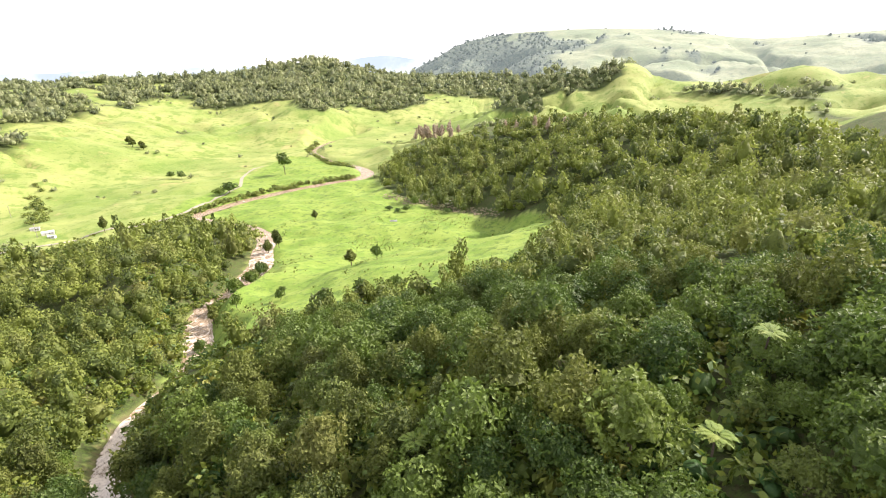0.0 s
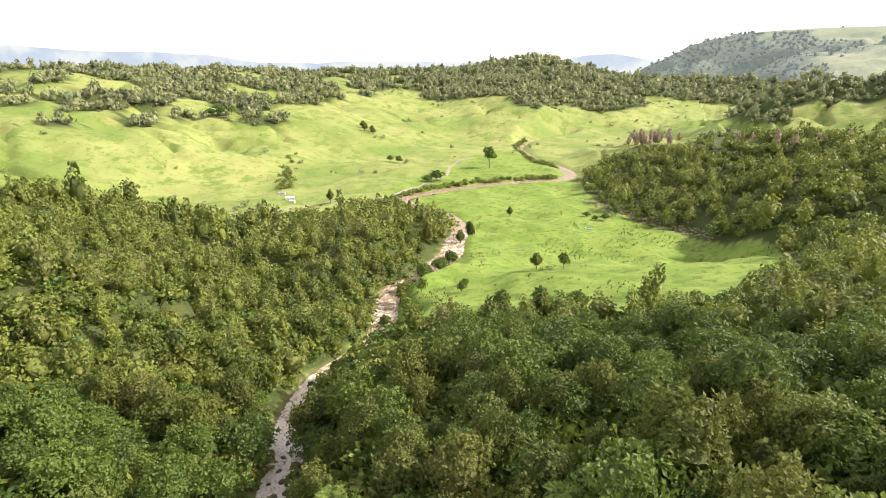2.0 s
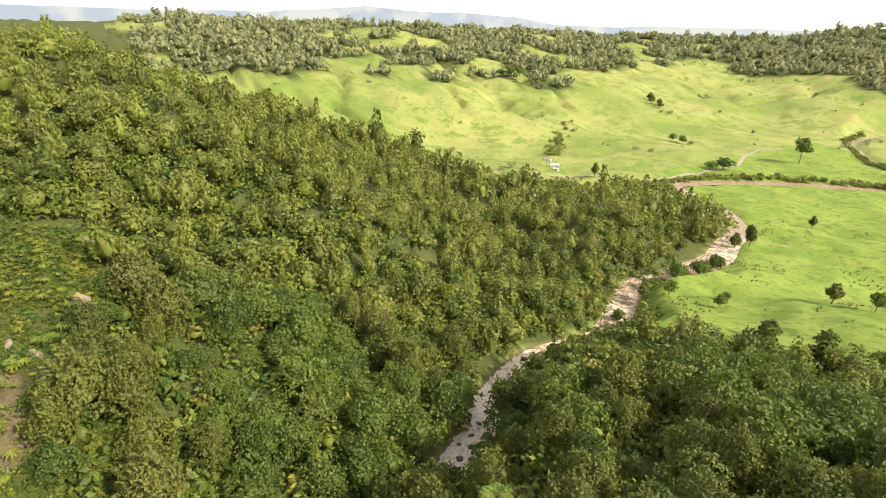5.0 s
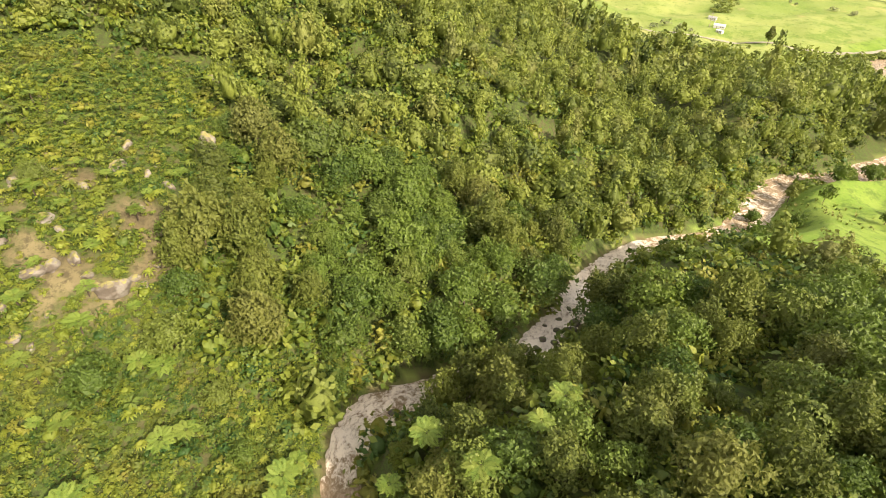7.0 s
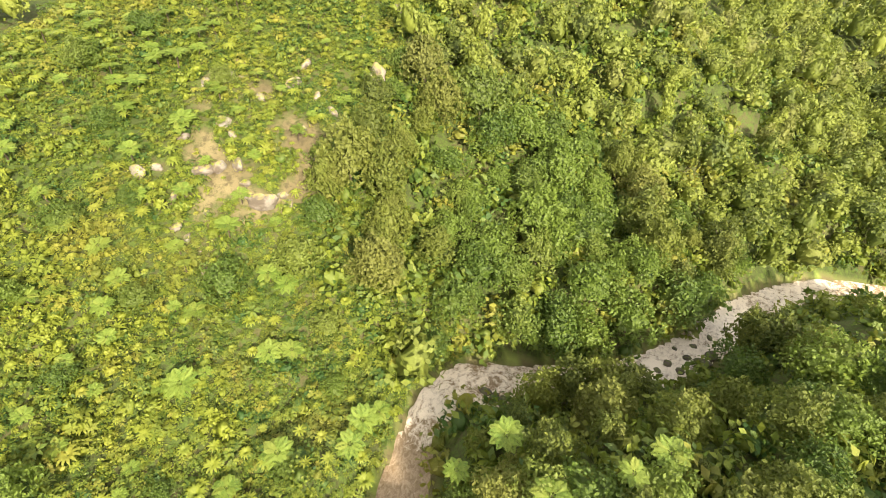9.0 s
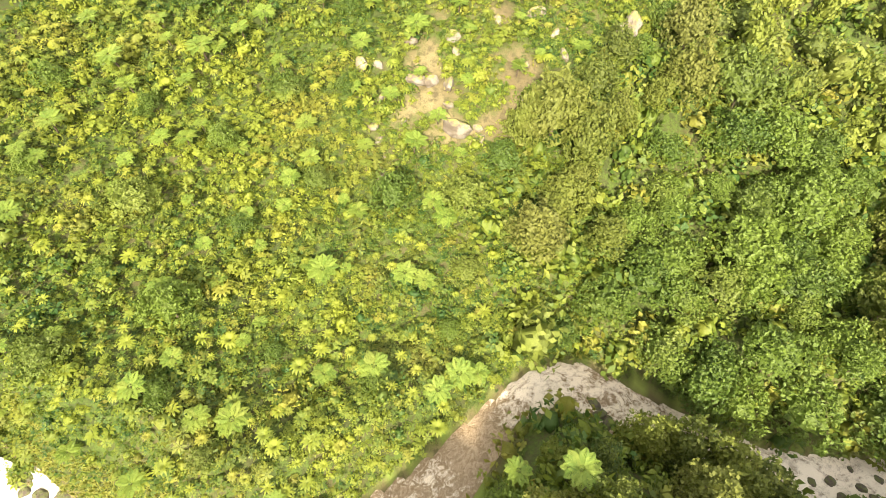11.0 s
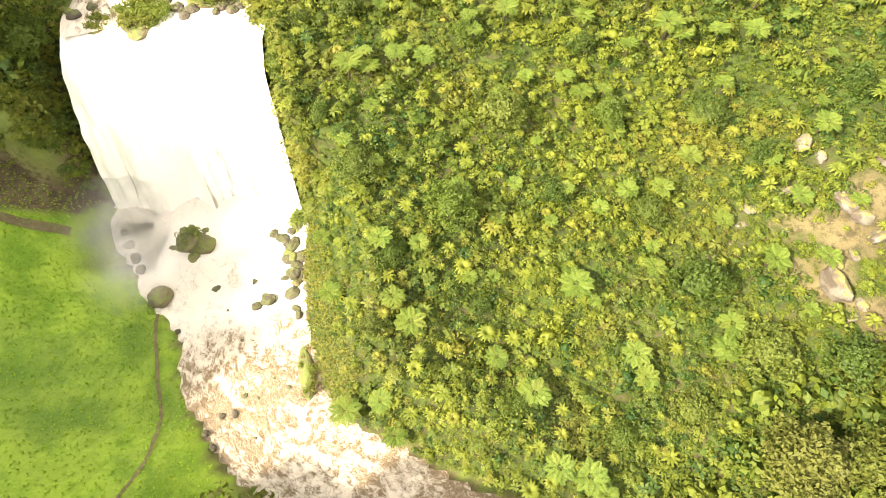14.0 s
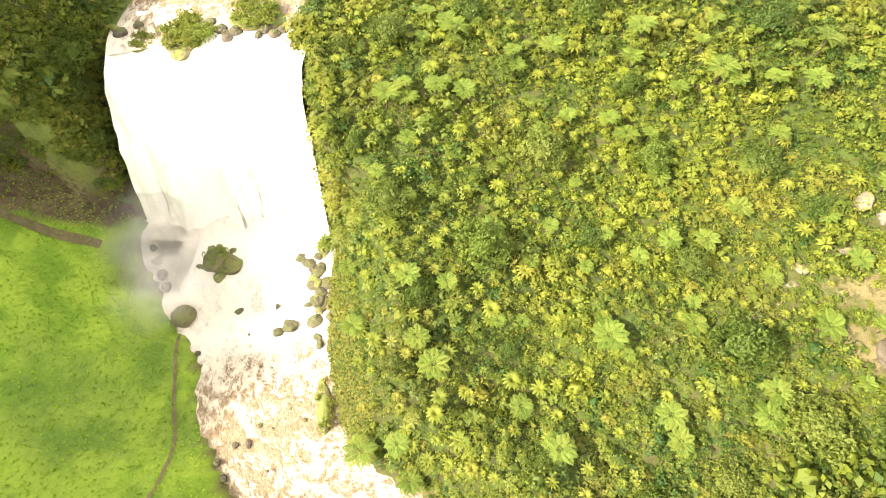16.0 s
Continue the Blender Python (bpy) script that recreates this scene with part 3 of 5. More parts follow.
def sphere_ways(rng, n):
    w = rng.normal(size=(n, 3))
    return w / np.linalg.norm(w, axis=1, keepdims=True)


def leaves(rng, centres, outward, size, upright=0.0, long=1.5):
    """Small leaf sprays, one four-cornered blade at each centre, facing more or less outward."""
    n = len(centres)
    normal = outward + rng.normal(size=(n, 3)) * 0.75
    normal /= np.linalg.norm(normal, axis=1, keepdims=True)
    along = rng.normal(size=(n, 3)) * (1 - upright) + np.array([0, 0, 1.0]) * upright * 2 + outward * 0.35
    along -= normal * (along * normal).sum(1, keepdims=True)
    along /= np.linalg.norm(along, axis=1, keepdims=True) + 1e-9
    across = np.cross(normal, along)
    s = size * rng.uniform(0.6, 1.3, (n, 1))
    a = centres - along * s * 0.5 * long
    b = centres + across * s * 0.5 + normal * s * 0.10
    c = centres + along * s * 0.6 * long - normal * s * 0.12
    d = centres - across * s * 0.5 + normal * s * 0.10
    v = np.stack([a, b, c, d], 1).reshape(-1, 3)
    return v, np.arange(4 * n).reshape(-1, 4)


def lump(centre, radii, rng, rings=4, sides=7, jag=0.2):
    """A rough closed lump of four-cornered faces, the shaded inside of a crown."""
    v = []
    for r in range(rings + 1):
        a = math.pi * (0.04 + 0.92 * r / rings)
        for s in range(sides):
            b = 2 * math.pi * (s + 0.5 * (r % 2)) / sides
            k = 1 + jag * rng.uniform(-1, 1)
            v.append((math.sin(a) * math.cos(b) * radii[0] * k, math.sin(a) * math.sin(b) * radii[1] * k, math.cos(a) * radii[2] * k))
    f = [(r * sides + s, (r + 1) * sides + s, (r + 1) * sides + (s + 1) % sides, r * sides + (s + 1) % sides) for r in range(rings) for s in range(sides)]
    return np.array(v) + centre, np.array(f)


# half width, half height, middle height, clumps, clump relief, top's narrowing, upright leaves
CROWNS = {"kanuka": (3.4, 4.3, 5.0, 30, 0.36, 0.16, 0.4), "broad": (3.9, 3.6, 4.5, 26, 0.42, 0.05, 0.1), "column": (2.3, 5.4, 6.2, 22, 0.36, 0.30, 0.6),
          "far": (3.9, 4.2, 4.2, 7, 0.45, 0.25, 0.4), "shrub": (1.45, 0.95, 0.7, 6, 0.55, 0.0, 0.05)}


def crown(rng, kind, blades, size, rings=5, sides=9, core=(0.66, 0.80)):
    """A crown over (0, 0): leaf sprays in uneven clumps round a darker inside."""
    wide, tall, mid, clumps, relief, narrow, upright = CROWNS[kind]
    heads = sphere_ways(rng, clumps)
    heads[:, 2] = np.abs(heads[:, 2]) * 1.2 - 0.35
    heads /= np.linalg.norm(heads, axis=1, keepdims=True)
    lift = rng.uniform(0.35, 1.25, clumps)
    lean = rng.uniform(-0.15, 0.15, 2)
    oval = rng.uniform(0.82, 1.2)

    def surface(w):
        near = np.clip((w[:, None, :] * heads[None]).sum(-1), -1, 1)
        bump_ = (np.exp(-(1 - near) * clumps * 0.75) * lift).max(1)
        r = (1 - 0.62 * relief) + relief * 1.15 * bump_
        p = w * r[:, None]
        p[:, :2] *= (1 - narrow * np.clip(p[:, 2:3], 0, 1))
        out = p * np.array([wide * oval, wide / oval, tall])
        out[:, :2] += lean * out[:, 2:3]
        return out + np.array([0, 0, mid])

    ring, turn = np.meshgrid(np.linspace(0.0, 0.80, rings + 1), np.arange(sides) / sides, indexing="ij")
    turn = turn + 0.5 / sides * (np.arange(rings + 1) % 2)[:, None]
    w = np.stack([np.sin(ring * math.pi) * np.cos(turn * 6.2832), np.sin(ring * math.pi) * np.sin(turn * 6.2832), np.cos(ring * math.pi)], -1).reshape(-1, 3)
    v0 = (surface(w) - (0, 0, mid)) * rng.uniform(*core, (len(w), 1)) + (0, 0, mid)
    v0[:sides] = v0[:sides].mean(0)
    f0 = np.array([(r * sides + s, (r + 1) * sides + s, (r + 1) * sides + (s + 1) % sides, r * sides + (s + 1) % sides) for r in range(rings) for s in range(sides)])
    # sprays crowd on the clumps' heads and thin out between them
    w = heads[rng.integers(0, clumps, blades)] + rng.normal(size=(blades, 3)) * (1.25 / math.sqrt(clumps))
    loose = rng.uniform(size=blades) < 0.3
    w[loose] = sphere_ways(rng, blades)[loose]
    w[:, 2] = np.where(w[:, 2] < -0.45, -w[:, 2], w[:, 2])
    w /= np.linalg.norm(w, axis=1, keepdims=True)
    at_ = surface(w)
    tilt = surface(w + np.array([0.12, 0, 0])) - at_, surface(w + np.array([0, 0.12, 0])) - at_
    outward = w * 0.7 + rng.normal(size=w.shape) * 0.25 - 0.2 * (tilt[0] + tilt[1]) / wide
    outward /= np.linalg.norm(outward, axis=1, keepdims=True)
    at_ = (at_ - (0, 0, mid)) * rng.uniform(0.82, 1.10, (blades, 1)) + (0, 0, mid)
    v1, f1 = leaves(rng, at_, outward, size, upright)
    v, f, _ = group_meshes([(v0, f0, 0), (v1, f1, 0)])
    return v, f


def trunk_mesh(rng, height, radius, limbs=4):
    bm = bmesh.new()
    lean = Vector((rng.uniform(-0.3, 0.3), rng.uniform(-0.3, 0.3), height))
    rod(bm, (0, 0, -1.0), lean * 0.5, radius, radius * 0.75, 7)
    rod(bm, lean * 0.48, lean, radius * 0.75, radius * 0.35, 6)
    for _ in range(limbs):
        a, start = rng.uniform(0, 6.28), lean * rng.uniform(0.4, 0.8)
        rod(bm, start, start + Vector((math.cos(a) * 1.7, math.sin(a) * 1.7, 1.6)), radius * 0.45, radius * 0.15, 5)
    me = bpy.data.meshes.new("trunk")
    bm.to_mesh(me)
    bm.free()
    me.materials.append(M_BARK)
    return me


def scattered(rng, x0, x1, y0, y1, step, jitter=0.85):
    gx, gy = np.meshgrid(np.arange(x0, x1, step), np.arange(y0, y1, step))
    gx[1::2] += step * 0.5
    return (gx + rng.uniform(-0.5, 0.5, gx.shape) * step * jitter).ravel(), (gy + rng.uniform(-0.5, 0.5, gy.shape) * step * jitter).ravel()


def stuff_from(rng, name, protos, xs, ys, zs, scale, mat, label, category, tall=1.0, tint=None):
    """Many plants in one mesh: each is one of the shapes, turned, sized and tinted by chance."""
    if not len(xs):
        return None
    pick, turn = rng.integers(0, len(protos), len(xs)), rng.uniform(0, 6.28, len(xs))
    tints = rng.uniform(0, 1, len(xs)) if tint is None else tint
    stretch = tall * rng.uniform(0.85, 1.2, len(xs))
    allv, allf, allt, n = [], [], [], 0
    for p, (v, f) in enumerate(protos):
        some = np.where(pick == p)[0]
        if not len(some):
            continue
        c, s = np.cos(turn[some])[:, None], np.sin(turn[some])[:, None]
        k = scale[some][:, None]
        x = (v[None, :, 0] * c - v[None, :, 1] * s) * k + xs[some][:, None]
        y = (v[None, :, 0] * s + v[None, :, 1] * c) * k + ys[some][:, None]
        z = v[None, :, 2] * k * stretch[some][:, None] + zs[some][:, None]
        allv.append(np.stack([x, y, z], -1).reshape(-1, 3))
        allf.append((f[None] + (np.arange(len(some)) * len(v))[:, None, None]).reshape(-1, f.shape[1]) + n)
        allt.append(np.repeat(tints[some], len(v)))
        n += len(some) * len(v)
    me = quick_mesh(name, np.vstack(allv), np.vstack(allf), [("tint", "FLOAT", np.concatenate(allt))], True)
    return tagged(placed(name, me, mat), label, category, kind="stuff")


# ---- ground ----
def stretched(parts_, lo, hi, growth):
    """Grid lines: dense stretches given as (from, to, step), growing steps beyond them."""
    out = []
    for a, b, s in parts_:
        out += list(np.linspace(a, b, max(int((b - a) / s), 1), endpoint=False))
    v, s = parts_[-1][1], parts_[-1][2]
    while v < hi:
        out.append(v)
        v, s = v + s, s * growth
    out.append(hi)
    v, s, low = parts_[0][0], parts_[0][2], []
    while v > lo:
        v, s = v - s, s * growth
        low.append(max(v, lo))
    return np.array(low[::-1] + out)


gx = stretched([(-350, -125, 3.6), (-125, 52, 1.45)], -4300, 4300, 1.055)
gy = stretched([(-72, 130, 1.45), (130, 690, 3.6)], -3000, 4300, 1.055)
X, Y = np.meshgrid(gx, gy)
Zg = land(X, Y)
wood = wooded(X, Y)
d_low, v_low = near_line(river_below, X, Y)
off_low = (d_low - v_low[:, 1] * 0.5).reshape(X.shape)
lush = inside([(70, -40), (29, -33), (19, -22), (12, -8), (6, 4), (0, 12), (-2, 20), (20, 36), (70, 42)], X, Y)
slope_y, slope_x = np.gradient(Zg, gy, gx)
steep = np.hypot(slope_x, slope_y)
earth = np.clip(smooth(steep, 1.0, 1.8) * 0.9 * smooth(54 - Zg, 0, 5) * (Y < -28) * (X > 31) * (X < 46) * smooth(fbm(X, Y, 9, 3, 73), 0.0, 0.2) + 0.85 * ((off_low < 0.7) & (off_low > -3)), 0, 1)
earth = np.maximum(earth, smooth(1.25 - np.hypot((X - 44) / 11, (Y + 32) / 4.5) + 0.8 * fbm(X, Y, 5, 3, 74), 0.0, 0.35) * smooth(54 - Zg, 0, 5))
rock_slope = 0.85 * smooth(1 - np.hypot((X + 88) / 27, (Y + 15) / 17), 0, 0.5) * smooth(fbm(X, Y, 6, 3, 71), -0.05, 0.15)
earth = np.maximum(earth, rock_slope)
cover = np.zeros((*X.shape, 4))
scrub_floor = inside(SCRUB, X, Y) * 1.0
lush = lush * 1.0
earth = np.where((Y > 150) & (X < -60), np.minimum(earth, 0.35), earth)
rank = inside(PADDOCK, X, Y) * 1.0
cover[..., 0], cover[..., 1], cover[..., 2], cover[..., 3] = np.maximum(wood * 1.0, scrub_floor), earth, lush * (1.0 - wood) * (1 - scrub_floor), rank
ny, nx = X.shape
k = np.arange(nx * ny).reshape(ny, nx)
quads = np.stack([k[:-1, :-1], k[:-1, 1:], k[1:, 1:], k[1:, :-1]], -1).reshape(-1, 4)
ground = placed("ground", quick_mesh("ground", np.stack([X, Y, Zg], -1).reshape(-1, 3), quads, [("cover", "FLOAT_COLOR", cover.reshape(-1, 4))], True), M_GROUND)
tagged(ground, "hill country with green pasture, forest floor and river banks", "ground", kind="structure")


def ground_at(x, y):
    """The height of the ground's sheet at one place."""
    return float(land(np.array([x]), np.array([y]))[0])


def sheet(x, y):
    """The height of the ground's mesh itself, between its grid lines."""
    i, j = np.clip(np.searchsorted(gx, x) - 1, 0, len(gx) - 2), np.clip(np.searchsorted(gy, y) - 1, 0, len(gy) - 2)
    u, v = (x - gx[i]) / (gx[i + 1] - gx[i]), (y - gy[j]) / (gy[j + 1] - gy[j])
    return (Zg[j, i] * (1 - u) + Zg[j, i + 1] * u) * (1 - v) + (Zg[j + 1, i] * (1 - u) + Zg[j + 1, i + 1] * u) * v


# ---- water ----
def water_strip(name, line, label, foam_of, across=14, waves=0.5):
    name_is_pool = line is river_below
    along = np.r_[0, np.cumsum(np.hypot(*np.diff(line[:, :2], axis=0).T))]
    s = np.arange(0, along[-1], 0.9 if along[-1] < 400 else 1.6)
    p = np.stack([np.interp(s, along, line[:, c]) for c in range(4)], 1)
    d = np.gradient(p[:, :2], axis=0)
    d /= np.linalg.norm(d, axis=1, keepdims=True)
    side = np.stack([-d[:, 1], d[:, 0]], 1)
    u = np.linspace(-0.56, 0.56, across)
    reach = p[:, 3, None] * (1 + 0.17 * smooth(p[:, 1, None], 130, 165))
    x = p[:, 0, None] + side[:, 0, None] * u * reach
    y = p[:, 1, None] + side[:, 1, None] * u * reach
    foam = foam_of(p[:, 0, None] + 0 * u, p[:, 1, None] + 0 * u, s[:, None] + 0 * u)
    boil = smooth(s, 24, 12)[:, None] * smooth(s, 4, 10)[:, None] if name_is_pool else 0
    z = p[:, 2, None] + boil * (0.7 + 1.6 * fbm(x, y, 3.5, 3, 53)) + waves * (0.3 + foam) * (fbm(x, y, 2.2, 3, 51) + 0.6 * fbm(x, y, 5, 2, 52))
    flow = np.stack([u * p[:, 3, None], s[:, None] + 0 * u, 0 * x], -1)
    m, n = x.shape
    k = np.arange(m * n).reshape(m, n)
    f = np.stack([k[:-1, :-1], k[:-1, 1:], k[1:, 1:], k[1:, :-1]], -1).reshape(-1, 4)
    me = quick_mesh(name, np.stack([x, y, z], -1).reshape(-1, 3), f, [("foam", "FLOAT", foam), ("flow", "FLOAT_VECTOR", flow.reshape(-1, 3))], True)
    return tagged(placed(name, me, M_WATER), label, "river", kind="structure")


def foam_below(x, y, s):
    """White below the fall and in the steep rapids, brown in the slack reaches."""
    f = np.interp(s - 7, [0, 12, 30, 42, 60, 78, 90, 94, 102, 118, 140, 165, 190, 260, 300, 330, 352, 400, 430, 470, 520, 700],
                  [1.0, 0.90, 0.68, 0.58, 0.56, 0.48, 0.28, 0.58, 0.70, 0.68, 0.70, 0.72, 0.66, 0.52, 0.56, 0.45, 0.5, 0.52, 0.35, 0.22, 0.15, 0.1])
    return np.clip(f + 0.3 * fbm(x, y, 14, 2, 61), 0, 1)


water_strip("water", river_below, "silt-brown flooded river with white rapids", foam_below, 16)
water_strip("water", river_above, "fast brown river sliding to the fall's lip", lambda x, y, s: np.clip(0.35 + 0.5 * smooth(y, -62, -48), 0, 1), 18, 0.2)


def waterfall():
    """The white sheet: it bends over the lip, leaps and ends in the pool; bulges and strands run down it."""
    cols, rows_ = 110, 80
    u, t = np.meshgrid(np.linspace(0, 1, cols), np.linspace(0, 1, rows_))
    ragged = 1.3 * fbm(u * 30, u * 0, 5, 3, 83) + 0.5 * np.sin(u * 11)
    lip_x, base_x = 30.4 - 30.2 * u + 0.8 * fbm(t * 20, u * 0, 4, 3, 84) * (1 - u), 30.6 - 33.2 * u
    f_ = np.clip((t - 0.14) / 0.86, 0, 1)
    lip_y = -48.0 + 1.2 * u + ragged
    base_y = -33.0 - 0.5 * u + 1.2 * np.sin(u * 7 + 1) + 2.0 * fbm(u * 30, u * 0 + 7, 4, 3, 85)
    x = lip_x + (base_x - lip_x) * f_
    y = np.where(t < 0.14, -56.0 + (lip_y + 56.0) * t / 0.14, lip_y + (base_y - lip_y) * (0.5 * f_**0.55 + 0.5 * f_))
    z = 64.05 - 0.5 * np.clip(t / 0.14, 0, 1) - (63.55 - 36.2) * (0.10 * f_ + 0.90 * f_**1.6)
    bulge = 0.9 * fbm(u * 30, t * 5, 4, 3, 81) + 0.8 * fbm(u * 30, t * 12, 1.3, 2, 82)
    grow = smooth(f_, 0.0, 0.25)
    y = y + bulge * grow
    z = z + 0.5 * bulge * grow + 0.12 * fbm(x, y, 1.5, 3, 86)
    flow = np.stack([u * 30, t * 30, 0 * u], -1)
    k = np.arange(cols * rows_).reshape(rows_, cols)
    f = np.stack([k[:-1, :-1], k[:-1, 1:], k[1:, 1:], k[1:, :-1]], -1).reshape(-1, 4)
    me = quick_mesh("waterfall", np.stack([x, y, z], -1).reshape(-1, 3), f, [("flow", "FLOAT_VECTOR", flow.reshape(-1, 3))], True)
    return tagged(placed("waterfall", me, M_FALL), "broad white waterfall plunging over a rock lip", "waterfall", kind="structure")


waterfall()

# ---- forest ----
rng = np.random.default_rng(7)
KINDS = (("kanuka", M_KANUKA, "tall olive-green kanuka tree with a brushy crown"), ("broad", M_BROAD, "round-crowned glossy green broadleaf tree in the forest"))
proto_trees = []
for kind, mat, label in KINDS:
    for _ in range(4):
        v, f = crown(rng, kind, 1450, 0.34, 7, 11, (0.50, 0.64))
        me = quick_mesh("crown", v, f)
        me.materials.append(mat)
        proto_trees.append((kind, label, me, trunk_mesh(rng, 7.0 if kind == "kanuka" else 5.0, 0.22)))


def forest_tree(x, y, z, size, kind_pick, turn, group="trees of the near forest", label=""):
    kind, words, crown_me, trunk_me = proto_trees[kind_pick]
    top = tagged(new("forest_tree"), label or words, "tree", group)
    wide = size
    top.matrix_basis = pose(x, y, z, 0, 0, turn) @ Matrix.Diagonal((wide, wide, size * rng.uniform(0.9, 1.15), 1))
    placed("trunk", trunk_me, None, top)
    placed("crown", crown_me, None, top)
    return top


def in_sight(x, y, tall=11.0, eyes=((0.0, 4.0),)):
    """Whether a tree's top shows over the hills that stand before it, from the air over the gorge."""
    if not len(x):
        return np.zeros(0, bool)
    shown = np.zeros(len(x), bool)
    top = land(x, y) + tall
    for ex, ey in eyes:
        clear = np.ones(len(x), bool)
        for k in np.linspace(0.30, 0.97, 16):
            clear &= land(ex + (x - ex) * k, ey + (y - ey) * k) < 113 + (top - 113) * k
        shown |= clear
    return shown


# tall wood on both sides of the gorge: the three hundred trees of the near spur and slopes stand singly
tx, ty = scattered(rng, -340, 240, -97, 570, 7.3, 1.0)
d_, v_ = near_line(river_below, tx, ty)
keep = wooded(tx, ty) & ~inside(SCRUB, tx, ty) & ~((tx > 28) & (tx < 66) & (ty < -30) & (ty > -62)) & (d_ > v_[:, 1] * 0.5 + np.where((ty > 92) & (ty < 150) & (tx > -100), 5.0, 1.6))
far = np.hypot(tx + 15, ty - 15)
keep &= (far < 190) | (rng.uniform(size=len(tx)) < np.clip(230 / np.maximum(far, 1), 0.62, 1))
# leave out what the ridges hide
keep &= ~((tx < -300) & (ty < 120)) & ~((tx < -130) & (ty < -45)) & ~((ty < -95) | ((ty < -86) & (tx < -110)) | ((ty < -70) & (tx > 0)) | ((ty < -30) & (tx > 62))) & ~((tx > 90) & (ty < 60)) & ~((tx > 180) & (ty < 330))
# the gorge's banks where the water lies open
for x0, x1, y0, y1 in ((-59, -41, 19, 34), (-71, -59, 55, 69), (-54, -47, 46, 53), (-83, -71, 88, 102), (-76, -59, 88, 110), (-93, -80, 102, 118), (-59, -52, 52, 59), (-53, -44, 33, 38), (-86, -70, 107, 126)):
    keep &= ~((tx > x0) & (tx < x1) & (ty > y0) & (ty < y1))
tx, ty, far = tx[keep], ty[keep], far[keep]
keep = (far < 330) & (tx < 20) | (far < 200) | in_sight(tx, ty, 14.0, ((0.0, 0.0), (-4.0, 19.0)))
tx, ty, far = tx[keep], ty[keep], far[keep]
tz = land(tx, ty)
ahead = (ty > 22) | (tx < -60)
order = np.argsort(np.where(ahead, far, far + 400))
near, rest = order[:300], order[300:]
mixed = value_noise(tx, ty, 35, 90) + rng.uniform(-0.35, 0.35, len(tx))
for i in near:
    pick = rng.integers(0, 4) + (4 if mixed[i] > 0.04 else 0)
    forest_tree(tx[i], ty[i], tz[i] - 0.8, np.clip(rng.lognormal(0.0, 0.22), 0.6, 1.5), int(pick), rng.uniform(0, 360))
# trees leaning over the gorge's banks
for x, y, size in ((-55, 37, 1.1), (-57.5, 42, 1.25), (-59, 47.5, 1.25), (-60, 53, 1.1), (-56, 48, 1.2), (-84, 105, 0.6), (-91, 118, 0.5), (-46, 32, 0.6), (-44, 27, 0.6), (-37, 25, 0.8), (-66, 84, 0.7), (-73, 100, 0.5), (-62, 64, 0.6)):
    forest_tree(x, y, ground_at(x, y) - 0.8, size, int(rng.integers(0, 8)), rng.uniform(0, 360), "trees over the gorge", "leafy tree overhanging the river gorge")
fine_protos = [crown(rng, kind, 250, 0.54, 5, 8, (0.52, 0.68)) for kind in ("kanuka", "kanuka", "kanuka", "broad", "broad", "column")]
mid_protos = [crown(rng, kind, 108, 0.78, 4, 7, (0.55, 0.72)) for kind in ("kanuka", "kanuka", "kanuka", "broad", "broad", "broad", "column")]
wide = np.clip(far[rest] / 210, 1.0, 1.3)
sizes = np.clip(rng.lognormal(0.02, 0.2, len(rest)), 0.65, 1.5) * wide
cut = 1200
for protos, some, grown in ((fine_protos, rest[:cut], sizes[:cut]), (mid_protos, rest[cut:], sizes[cut:])):
    stuff_from(rng, "forest", protos, tx[some], ty[some], tz[some] - 1.0, grown, M_FOREST, "dense dark green native forest over the hillsides", "forest")

# low growth between the near trees and along the banks
ux, uy = scattered(rng, -190, 45, -40, 235, 3.9, 1.2)
d_, v_ = near_line(river_below, ux, uy)
ok = (wooded(ux, uy) | ((d_ < v_[:, 1] * 0.5 + 5) & (uy > 20))) & ~inside(SCRUB, ux, uy) & (d_ > v_[:, 1] * 0.5 + np.where((uy > 86) & (ux > -99), 2.0, 0.2)) & ((uy < 160) | ((d_ < 26) & (ux < -100) & ~inside(PADDOCK, ux, uy)))
ux, uy = ux[ok], uy[ok]
under_protos = [crown(rng, "shrub", 46, 0.38, 3, 5, (0.45, 0.60)) for _ in range(5)]
stuff_from(rng, "undergrowth", under_protos, ux, uy, land(ux, uy) - 0.3, rng.uniform(1.3, 2.6, len(ux)), M_SHRUB, "leafy undergrowth between forest trees and along river banks", "undergrowth",
           tint=rng.uniform(0.0, 0.6, len(ux)))

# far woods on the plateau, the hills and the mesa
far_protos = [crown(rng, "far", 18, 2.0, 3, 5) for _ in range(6)]
